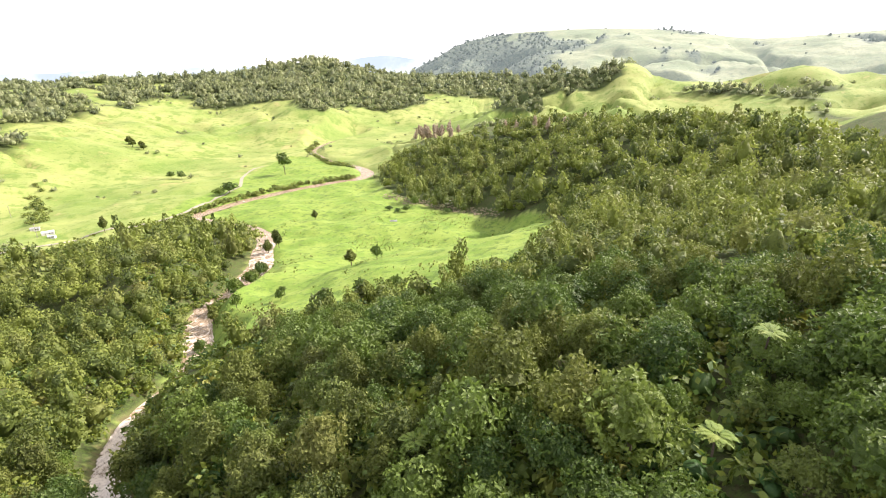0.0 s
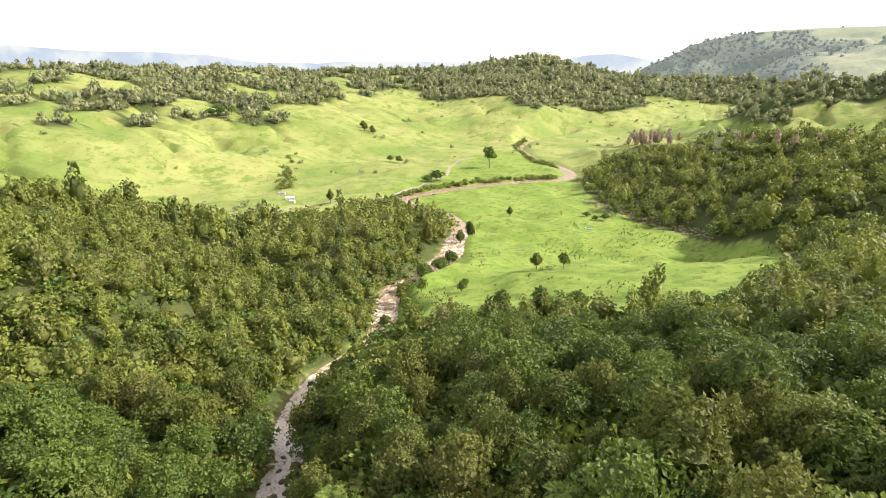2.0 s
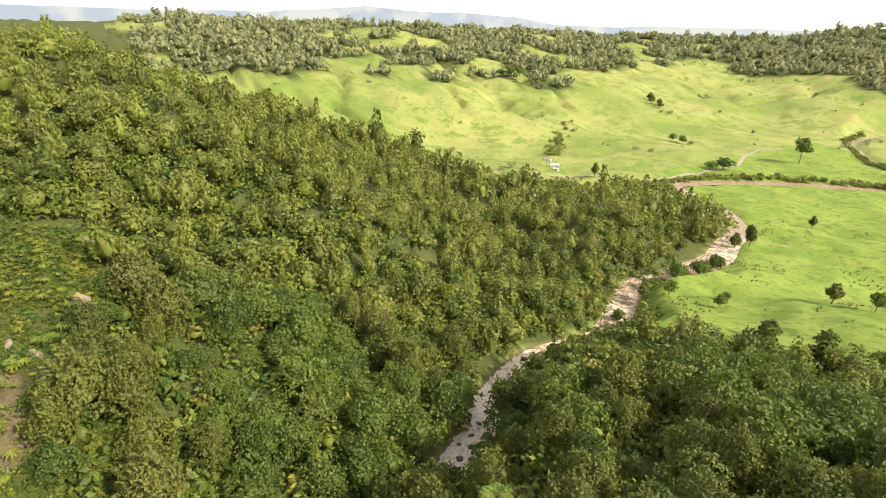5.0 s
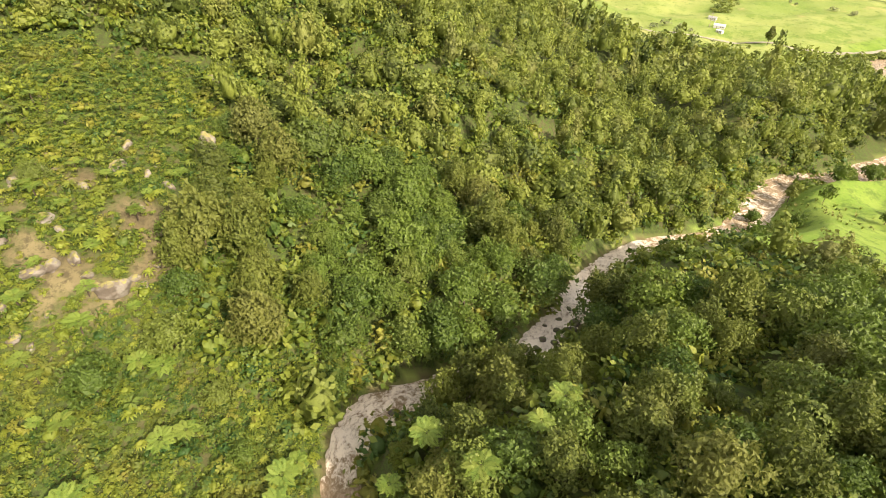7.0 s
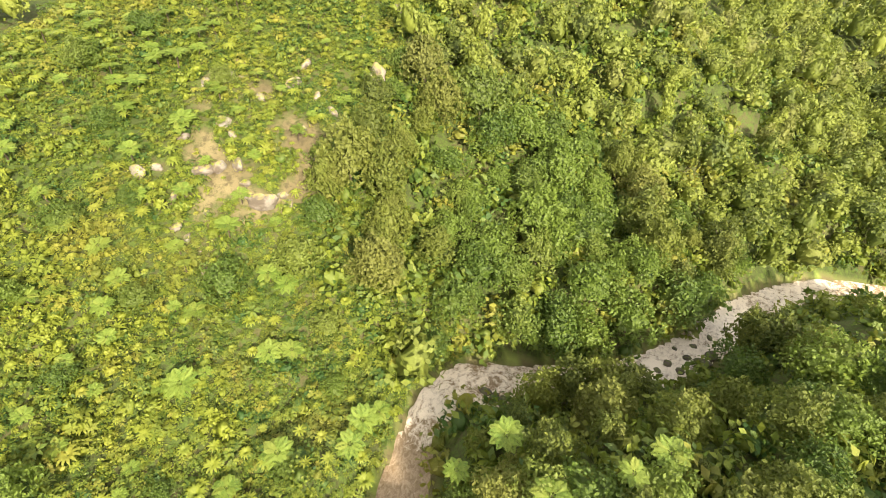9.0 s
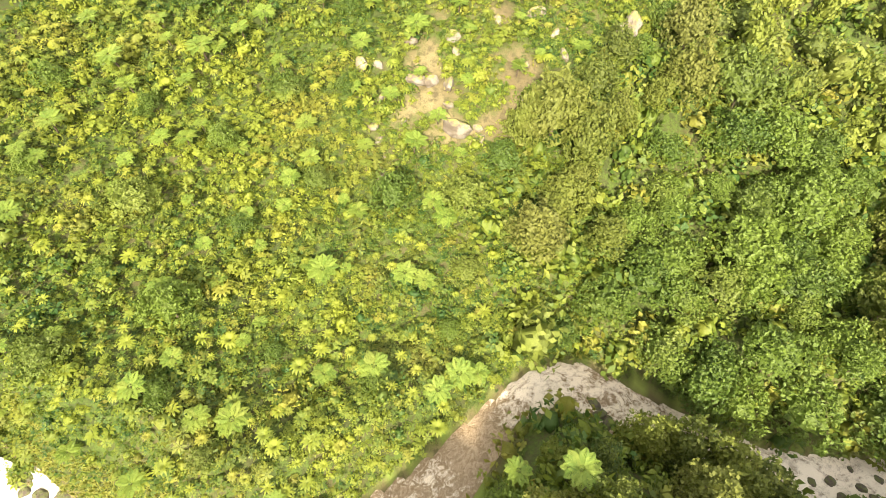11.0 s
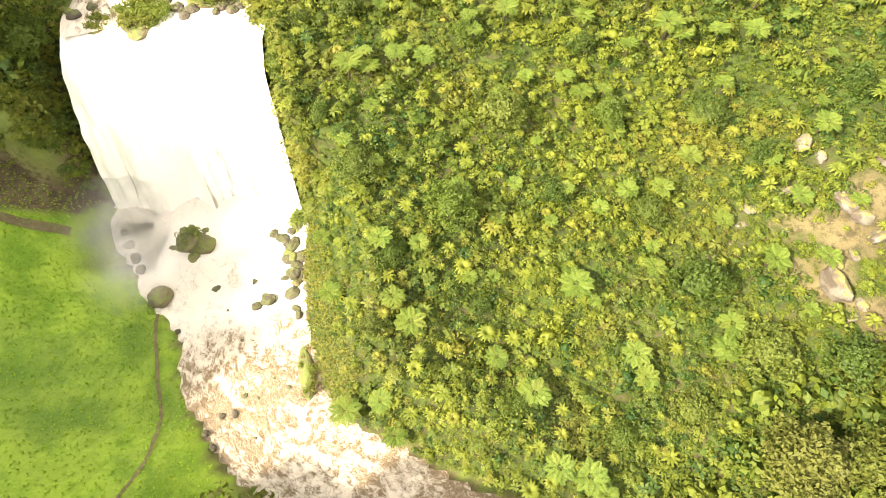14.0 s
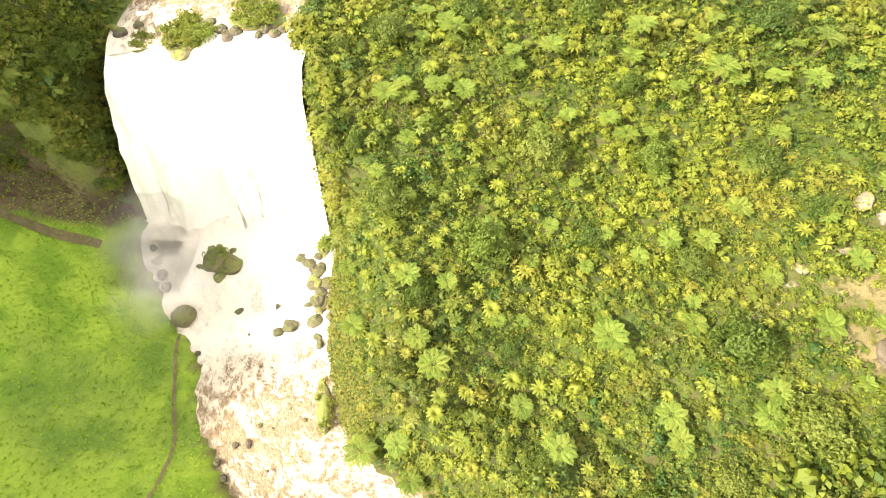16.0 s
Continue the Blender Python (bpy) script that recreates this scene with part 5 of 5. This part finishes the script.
# tumbled stones between the scrub and the pool
for k in range(26):
    t = rng.uniform(0, 1)
    x, y = -0.5 - 5.5 * t + rng.uniform(-1.2, 1.6), -31 + 18 * t + rng.uniform(-1, 1)
    s = rng.uniform(0.35, 1.1)
    boulder(x, y, max(37.8, float(sheet(np.array([x]), np.array([y]))[0])) + 0.1 * s, s, (wet_rocks + moss_rocks)[int(rng.integers(0, 7))], "tumbled brown stone at the pool's edge", "stones on the bank", (rng.uniform(0.8, 1.4), 1, 0.8))


# ---- islets: a rock foot under low bushes ----
bush_meshes = []
for _ in range(4):
    v, f = crown(rng, "shrub", 80, 0.26, 3, 5, (0.5, 0.65))
    bush_meshes.append(quick_mesh("bush", v, f, [("tint", "FLOAT", np.full(len(v), rng.uniform(0.2, 0.9)))]))
    bush_meshes[-1].materials.append(M_SHRUB)


def islet(x, y, z, size_x, size_y, turn, label, bushy):
    top = tagged(new("islet"), label, "islet")
    top.matrix_basis = pose(x, y, z, 0, 0, turn)
    base = placed("rock_foot", boulder_mesh(rng, M_MOSSROCK, (size_x, size_y, 0.9)), None, top)
    for _ in range(int(size_x * size_y * 2.0) + 3):
        a, r = rng.uniform(0, 6.28), math.sqrt(rng.uniform(0, 0.8))
        k = rng.uniform(0.5, 0.9) * bushy
        placed("bush", bush_meshes[int(rng.integers(0, 4))], None, top, m=pose(math.cos(a) * r * size_x, math.sin(a) * r * size_y, 0.5, 0, 0, rng.uniform(0, 360)) @ Matrix.Scale(k, 4))


islet(-7.2, -4.2, 37.0, 1.5, 4.2, 14, "low grassy islet beside the rapids", 0.62)
islet(19.2, -51.2, 63.2, 4.0, 4.4, 20, "bush-covered islet on the fall's lip", 1.3)
islet(25.4, -49.2, 63.0, 2.3, 2.5, 0, "small rocky islet with rusty and green bushes", 0.8)
islet(9.3, -56.0, 64.0, 4.4, 3.6, 0, "bushy islet upstream of the lip", 1.1)
islet(15.2, -25.6, 40.2, 1.7, 2.3, 0, "tuft of moss and bush on a boulder", 0.75)


# ---- the green slope by the pool: long wet grass ----
gx_, gy_ = scattered(rng, 2, 62, -40, 40, 0.62, 1.5)
d_, v_ = near_line(river_below, gx_, gy_)
ok = inside([(60, -38), (30, -33), (20, -22), (13, -8), (7, 4), (2, 12), (6, 30), (60, 40)], gx_, gy_) & (d_ > v_[:, 1] * 0.5 + 0.8)
ok &= fbm(gx_, gy_, 7, 3, 31) > -0.32
gx_, gy_ = gx_[ok], gy_[ok]


def tuft(rng):
    pieces = []
    for _ in range(7):
        a, lean = rng.uniform(0, 6.28), rng.uniform(0.15, 0.5)
        along, side = np.array([math.cos(a), math.sin(a), 0]), np.array([-math.sin(a), math.cos(a), 0]) * 0.09
        base = along * rng.uniform(0, 0.2)
        mid, tip = base + along * lean * 0.5 + (0, 0, 0.45), base + along * lean * 1.3 + (0, 0, 0.55)
        pieces.append((np.array([base - side, base + side, mid + side, mid - side]), np.array([(0, 1, 2, 3)]), 0))
        pieces.append((np.array([mid - side, mid + side, tip + side * 0.2, tip - side * 0.2]), np.array([(0, 1, 2, 3)]), 0))
    v, f, _ = group_meshes(pieces)
    return v, f


stuff_from(rng, "grass", [tuft(rng) for _ in range(4)], gx_, gy_, sheet(gx_, gy_) - 0.05, rng.uniform(0.25, 0.55, len(gx_)), M_TUFT, "long wet grass bent on the slope by the pool", "grass",
           tint=np.clip(0.5 + 1.1 * fbm(gx_, gy_, 8, 3, 36) + rng.uniform(-0.25, 0.25, len(gx_)), 0, 1))
# pale grass between the scrub and the pool
gx_, gy_ = scattered(rng, -15, 0, -31, 4, 0.5, 1.2)
d_, v_ = near_line(river_below, gx_, gy_)
ok = (d_ > v_[:, 1] * 0.5 + 0.2) & (d_ < v_[:, 1] * 0.5 + 5.6)
gx_, gy_ = gx_[ok], gy_[ok]
stuff_from(rng, "grass", [tuft(rng) for _ in range(3)], gx_, gy_, sheet(gx_, gy_) - 0.05, rng.uniform(0.5, 1.2, len(gx_)), M_PALEGRASS, "yellowish grass along the pool's edge", "grass", tint=rng.uniform(0.6, 1.0, len(gx_)))


# rank tussocks and low rushes on the paddock
px_, py_ = scattered(rng, -150, 35, 120, 400, 2.6, 1.2)
d_, v_ = near_line(river_below, px_, py_)
ok = inside(PADDOCK, px_, py_) & (d_ > v_[:, 1] * 0.5 + 2) & (fbm(px_, py_, 22, 3, 64) + rng.uniform(-0.2, 0.2, len(px_)) > 0.3)
px_, py_ = px_[ok], py_[ok]
stuff_from(rng, "tussocks", [tuft(rng) for _ in range(4)], px_, py_, land(px_, py_) - 0.05, rng.uniform(0.6, 1.8, len(px_)), M_RANK, "tussocks and low rushes dotted over the paddock", "tussocks")


def ribbon(name, points, width, mat, label, category, lift=0.12):
    """A worn way laid on the ground."""
    line = spread_line(points, 8)
    along = np.r_[0, np.cumsum(np.hypot(*np.diff(line[:, :2], axis=0).T))]
    s = np.arange(0, along[-1], width * 0.6)
    p = np.stack([np.interp(s, along, line[:, c]) for c in range(2)], 1)
    d = np.gradient(p, axis=0)
    d /= np.linalg.norm(d, axis=1, keepdims=True)
    u = np.linspace(-0.5, 0.5, 5)
    wob = width * (1 + 0.35 * value_noise(s, s * 0, width * 4, 8))
    x = p[:, 0, None] - d[:, 1, None] * u * wob[:, None]
    y = p[:, 1, None] + d[:, 0, None] * u * wob[:, None]
    z = land(x, y) + lift - 0.25 * np.abs(u) * (lift > 0.2)
    k = np.arange(x.size).reshape(x.shape)
    f = np.stack([k[:-1, :-1], k[:-1, 1:], k[1:, 1:], k[1:, :-1]], -1).reshape(-1, 4)
    return tagged(placed(name, quick_mesh(name, np.stack([x, y, z], -1).reshape(-1, 3), f, (), True), mat), label, category, kind="structure")


M_DIRT = plain("damp_dirt", (0.15, 0.125, 0.06), 0.9, spread=0.35, scale=1.2, bump_size=0.05)
ribbon("track", [(12, 15), (11, 9), (11.5, 4), (13.5, -1), (15.5, -8), (17.5, -13)], 0.4, M_DIRT, "narrow muddy foot track through wet grass", "track", 0.16)
ribbon("track", [(60, -28), (50, -26.5), (44, -25.5), (38, -25), (33, -25.5)], 1.7, M_DIRT, "bare dirt ledge across the wet green slope", "track", 0.2)


# ---- spray drifting off the fall ----
def spray():
    pieces, thick = [], []
    for k in range(6):
        cx, cy, cz = 27.5 - 1.8 * k + rng.uniform(-1.5, 1.5), -33 + 3.6 * k + rng.uniform(-1.5, 1.5), 44.2 + 0.4 * k
        rx, ry = rng.uniform(7, 11), rng.uniform(8, 12)
        u, w = np.meshgrid(np.linspace(-1, 1, 22), np.linspace(-1, 1, 22))
        z = cz + 1.4 * fbm(u * 6 + k * 9, w * 6, 2.5, 3, 95)
        pieces.append((np.stack([cx + u * rx, cy + w * ry, z], -1).reshape(-1, 3), np.stack([np.arange(484).reshape(22, 22)[i:i + 21 or None, j:j + 21 or None] for i, j in ((0, 0), (0, 1), (1, 1), (1, 0))], -1).reshape(-1, 4), 0))
        thick.append((0.30 * smooth(1 - np.hypot(u, w), 0, 1.0)).ravel())
    v, f, _ = group_meshes(pieces)
    me = quick_mesh("spray", v, f, [("thick", "FLOAT", np.concatenate(thick))], True)
    return tagged(placed("spray", me, M_SPRAY), "grey-white spray drifting from the foot of the fall", "spray", kind="stuff")


spray()

# ---- the valley: road, farm, single trees ----
ribbon("road", [(-420, 110), (-352, 190), (-331, 225), (-318, 252), (-297, 290), (-276, 324), (-252, 362), (-244, 405), (-243, 440)], 3.6, M_ROAD,
       "pale gravel road between the wood and pasture", "road", 0.4)
ribbon("track", [(-243, 440), (-245, 470), (-258, 505), (-268, 540), (-266, 575)], 3.0, M_ROAD, "pale gravel farm track over the pasture", "track", 0.4)


def farm_shed(x, y, turn, long, wide, high, roof_mat, label):
    z = ground_at(x, y)
    top = tagged(new("farm_shed"), label, "shed", "farm buildings by the road")
    top.matrix_basis = pose(x, y, z, 0, 0, turn) @ Matrix.Scale(0.62, 4)
    part("wall", box(bmesh.new(), (long, wide, high + 0.6), (0, 0, high / 2 - 0.3), 0.03), M_WALL, top)
    for s in (-1, 1):
        bm = box(bmesh.new(), (long + 0.7, wide * 0.56, 0.09))
        m = Matrix.Translation((0, s * wide * 0.26, high + wide * 0.115)) @ Matrix.Rotation(radians(-24 * s), 4, "X")
        bmesh.ops.transform(bm, matrix=m, verts=bm.verts)
        part("roof", bm, roof_mat, top)
    gable = bmesh.new()
    for s in (-1, 1):
        vs = [gable.verts.new((s * long * 0.49 + e, yy, zz)) for e in (0, -s * 0.12) for yy, zz in ((-wide / 2, high - 0.02), (wide / 2, high - 0.02), (0, high + wide * 0.21))]
        gable.faces.new(vs[:3])
        gable.faces.new(vs[3:][::-1])
    part("gable", gable, M_WALL, top)
    part("door", box(bmesh.new(), (1.0, 0.08, 2.0), (-long * 0.2, -wide / 2 - 0.03, 1.0), 0.01), M_WOOD, top, "grey timber door")
    for k in (0.12, 0.33):
        window = part("window", box(bmesh.new(), (1.3, 0.08, 1.1), (long * k, -wide / 2 - 0.03, 1.55), 0.01), M_WOOD, top)
        part("pane", box(bmesh.new(), (1.1, 0.04, 0.9), (long * k, -wide / 2 - 0.08, 1.55)), M_GLASS, window, "dark glass pane")


farm_shed(-327, 325, 35, 9, 5.5, 2.6, M_ROOFRED, "small white farm shed with a dull grey roof")
farm_shed(-311, 318, 42, 12, 6.5, 2.8, M_ROOF, "white farmhouse with a pale iron roof")
farm_shed(-303, 312, 20, 7, 4.5, 2.3, M_ROOF, "low white shed with a pale roof")
farm_shed(-37, 405, 10, 11, 5.0, 2.2, M_ROOF, "pale-roofed barn at the edge of the swamp")


def trough(x, y):
    z = ground_at(x, y)
    top = tagged(new("water_trough"), "pale concrete water trough in the pasture", "trough")
    top.matrix_basis = pose(x, y, z + 0.1, 0, 0, 15)
    part("basin", box(bmesh.new(), (5.0, 2.2, 0.9), (0, 0, 0.3), 0.08), M_WALL, top)
    part("water_surface", box(bmesh.new(), (4.5, 1.7, 0.04), (0, 0, 0.76)), M_GLASS, top, "still dark water")


trough(-71, 351)


def utility_pole(x, y):
    top = tagged(new("utility_pole"), "grey timber utility pole with a crossarm", "utility pole", "poles up the hill")
    top.matrix_basis = pose(x, y, ground_at(x, y), 0, 0, 60)
    part("pole", rod(bmesh.new(), (0, 0, -0.5), (0, 0, 10), 0.2, 0.14, 7), M_WOOD, top)
    part("crossarm", box(bmesh.new(), (2.2, 0.14, 0.16), (0, 0, 9.3), 0.01), M_WOOD, top)


for x, y in ((-312, 310), (-385, 365), (-470, 425)):
    utility_pole(x, y)

single = {}
for kind, mat, blades, size in (("column", M_KANUKA, 420, 0.7), ("broad", M_BROAD, 420, 0.7)):
    v, f = crown(rng, kind, blades, size, 8, 12)
    me = quick_mesh("crown", v, f, (), True)
    me.materials.append(mat)
    single[kind] = (me, trunk_mesh(rng, 6.0, 0.25))


def pasture_tree(x, y, tall, wide, kind, label, lift=0.0):
    crown_me, trunk_me = single[kind]
    full, across = (12.5, 4.6) if kind == "column" else (8.6, 8.6)
    z = ground_at(x, y)
    top = tagged(new("pasture_tree"), label, "tree", "single trees in the valley")
    top.matrix_basis = pose(x, y, z - 0.2, 0, 0, rng.uniform(0, 360)) @ Matrix.Diagonal((wide / across, wide / across, tall / full, 1))
    placed("trunk", trunk_me, None, top)
    placed("crown", crown_me, None, top, m=pose(0, 0, lift))


pasture_tree(-221, 527, 19, 15, "broad", "tall tree with a bare trunk alone in the pasture", 2.2)
for x, y, tall, wide, kind in ((-61, 389, 9, 6, "broad"), (-132, 360, 9, 4, "column"), (-66, 222, 9, 5, "column"), (-54, 224, 8, 5, "broad"), (-94, 160, 6, 5, "broad"), (-103, 181, 7, 5, "broad"),
                                (-136, 285, 11, 5, "column"), (-134, 296, 13, 5, "column"), (-139, 304, 10, 5, "column"), (-114, 181, 9, 4, "column"), (-334, 503, 8, 8, "broad"), (-323, 504, 9, 9, "broad"),
                                (-271, 322, 13, 5, "column"), (-72, 372, 4, 5, "broad"), (-66, 376, 5, 6, "broad"), (-80, 381, 4, 6, "broad"), (-34, 374, 4, 6, "broad"), (-240, 443, 10, 15, "broad"), (-247, 436, 8, 10, "broad"),
                                (-118, 206, 9, 6, "broad"), (-119, 214, 8, 6, "broad"), (-117, 222, 9, 7, "broad"), (-119, 231, 8, 6, "broad"), (-121, 240, 9, 6, "broad"), (-123, 249, 8, 5, "column"), (-112, 198, 6, 5, "broad"), (-98, 150, 7, 6, "broad"), (-52, 143, 7, 5, "broad"), (-38, 140, 8, 6, "column"), (-30, 150, 6, 5, "broad"), (-44, 158, 7, 5, "broad"), (-58, 160, 6, 5, "column"), (-108, 160, 6, 5, "broad"), (-86, 185, 5, 4, "broad"), (-90, 196, 4, 4, "broad"),
                                (-576, 478, 13, 14, "broad"), (-566, 486, 12, 12, "broad"), (-585, 470, 10, 12, "broad"), (-440, 600, 11, 8, "column"), (-432, 606, 10, 7, "column"), (-425, 598, 9, 7, "column"), (-450, 610, 12, 8, "column")):
    pasture_tree(x, y, tall, wide, kind, "dark green tree standing alone in the pasture" if kind == "broad" else "narrow dark tree standing in the pasture")

# bushes by the river's far reach and in the farm's gully
hx, hy = [], []
for a, b in zip(river_below, river_below[1:]):
    if (a[1] > 352 and a[1] < 515 and a[0] < -135) or (a[1] > 568 and a[1] < 760):
        nx_, ny_ = -(b[1] - a[1]), b[0] - a[0]
        length = math.hypot(nx_, ny_) + 1e-6
        for _ in range(5):
            off = a[3] * 0.5 + rng.uniform(1.5, 7)
            hx.append(a[0] + nx_ / length * off + rng.uniform(-2, 2))
            hy.append(a[1] + ny_ / length * off + rng.uniform(-2, 2))
for _ in range(70):
    t = rng.uniform(0, 1)
    hx.append(-345 - 75 * t + rng.uniform(-7, 7))
    hy.append(345 + 85 * t + rng.uniform(-7, 7))
hx, hy = np.array(hx), np.array(hy)
stuff_from(rng, "bushes", under_protos, hx, hy, land(hx, hy) - 0.3, rng.uniform(1.0, 2.3, len(hx)), M_FOREST, "dark bushes lining the river and a gully", "bushes")

# bare poplars, rusty swamp plants
pale_protos = [crown(rng, "column", 190, 0.7, 3, 5) for _ in range(2)]
for k in range(26):
    x, y = (-92 + 46 * (k % 13) / 12 + rng.uniform(-3, 3), 640 - 20 * (k // 13) + rng.uniform(-6, 6)) if k < 20 else (10 + 14 * (k - 20) + rng.uniform(-3, 3), 555 - 11 * (k - 20))
    if k == 0:
        pale_meshes = []
        for v, f in pale_protos:
            me = quick_mesh("crown", v, f, [("tint", "FLOAT", np.full(len(v), 0.5))])
            me.materials.append(M_BARE)
            pale_meshes.append(me)
    top = tagged(new("poplar"), "pale leafless poplar with upswept twigs", "poplar", "bare poplars")
    size = rng.uniform(1.0, 1.5)
    top.matrix_basis = pose(x, y, ground_at(x, y) - 0.5, 0, 0, rng.uniform(0, 360)) @ Matrix.Diagonal((size, size, size * 1.1, 1))
    placed("trunk", single["column"][1], None, top)
    placed("crown", pale_meshes[k % 2], None, top)
swx, swy = scattered(rng, -95, 20, 355, 440, 3.0)
d_, v_ = near_line(np.array([(-95.0, 432, 0), (-60, 408, 0), (-25, 385, 0), (10, 352, 0)]), swx, swy)
ok = d_ < 7
stuff_from(rng, "rushes", under_protos, swx[ok], swy[ok], land(swx[ok], swy[ok]) - 0.4, rng.uniform(0.5, 1.0, int(ok.sum())), M_BARE, "rust-brown swamp rushes at the forest's foot", "rushes", tall=0.7)

# ---- hazy ranges on the skyline ----
def far_range():
    turn = np.linspace(-40, 100, 281)
    rise = np.interp(turn, [-40, 0, 5, 8, 11, 14, 17, 24, 32, 46, 51, 58, 62, 66, 71, 76, 80, 100], [0.2, 0.2, -0.4, 0.4, 0.9, 0.8, 0.3, 0.3, 0.1, 0.3, 0.85, 1.15, 1.3, 1.55, 1.15, 0.7, 0.8, 0.9])
    rise = rise + 0.25 * fbm(turn, turn * 0, 6, 4, 120)
    a = np.radians(turn)
    rows_ = []
    for out, drop in ((4150, 1.0), (4230, 0.45), (4290, 0.0)):
        rows_.append(np.stack([-np.sin(a) * out, np.cos(a) * out, 111 + out * np.tan(np.radians(rise)) * (1 - drop) - 260 * drop], 1))
    v = np.stack(rows_, 1).reshape(-1, 3)
    k = np.arange(len(v)).reshape(-1, 3)
    f = np.stack([k[:-1, :-1], k[:-1, 1:], k[1:, 1:], k[1:, :-1]], -1).reshape(-1, 4)
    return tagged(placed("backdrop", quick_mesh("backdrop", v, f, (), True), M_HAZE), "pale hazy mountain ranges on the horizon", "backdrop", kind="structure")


far_range()


# ---- the tableland beyond the valley ----
def tableland():
    """A flat-topped hill with a bluff end, bush on its flanks and pasture on its shoulders."""
    xs, ys = np.linspace(-420, 2300, 260), np.linspace(900, 2250, 150)
    x, y = np.meshgrid(xs, ys)
    d, v = near_line(mesa_line, x, y)
    d, v = d.reshape(x.shape), v.reshape(*x.shape, -1)
    z = v[..., 0] - (np.sqrt(d * d + 64) - 8) * v[..., 1] - 0.00009 * d * d
    fold = np.abs(fbm(x, y, 260, 3, 131))
    z = z + 20 * fbm(x, y, 120, 4, 132) * smooth(d, 20, 160) - 26 * smooth(0.12 - fold, 0, 0.12) * smooth(d, 40, 200)
    turn = np.degrees(np.arctan2(-x, y))
    n = fbm(x, y, 150, 4, 133)
    bush = smooth(turn + 6.5 + 16 * n, -1.5, 1.5) * (z < 194) + smooth(z + 60 * n, 172, 180) * smooth(-turn - 9, 0, 2) * 0.8 + smooth(n, 0.2, 0.3)
    bush = np.clip(bush, 0, 1)
    z = z + bush * 5 * fbm(x, y, 16, 2, 134)
    k = np.arange(x.size).reshape(x.shape)
    f = np.stack([k[:-1, :-1], k[:-1, 1:], k[1:, 1:], k[1:, :-1]], -1).reshape(-1, 4)
    f = f[(z.ravel()[f] > -25).any(1)]
    me = quick_mesh("backdrop", np.stack([x, y, z], -1).reshape(-1, 3), f, [("wood", "FLOAT", bush.ravel())], True)
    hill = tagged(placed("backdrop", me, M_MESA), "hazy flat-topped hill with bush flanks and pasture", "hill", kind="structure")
    tx_, ty_ = scattered(rng, -300, 1500, 1300, 1960, 17.0, 1.5)
    i, j = np.clip(np.searchsorted(xs, tx_), 0, 259), np.clip(np.searchsorted(ys, ty_), 0, 149)
    ok_ = (bush[j, i] > 0.5) | (rng.uniform(size=len(tx_)) < 0.02)
    tx_, ty_, tz_ = tx_[ok_], ty_[ok_], z[j, i][ok_]
    seen = tz_ > 20
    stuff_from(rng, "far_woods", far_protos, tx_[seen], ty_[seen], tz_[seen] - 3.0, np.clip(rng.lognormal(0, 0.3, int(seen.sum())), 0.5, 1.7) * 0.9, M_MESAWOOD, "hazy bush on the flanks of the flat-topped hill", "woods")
    return hill


tableland()
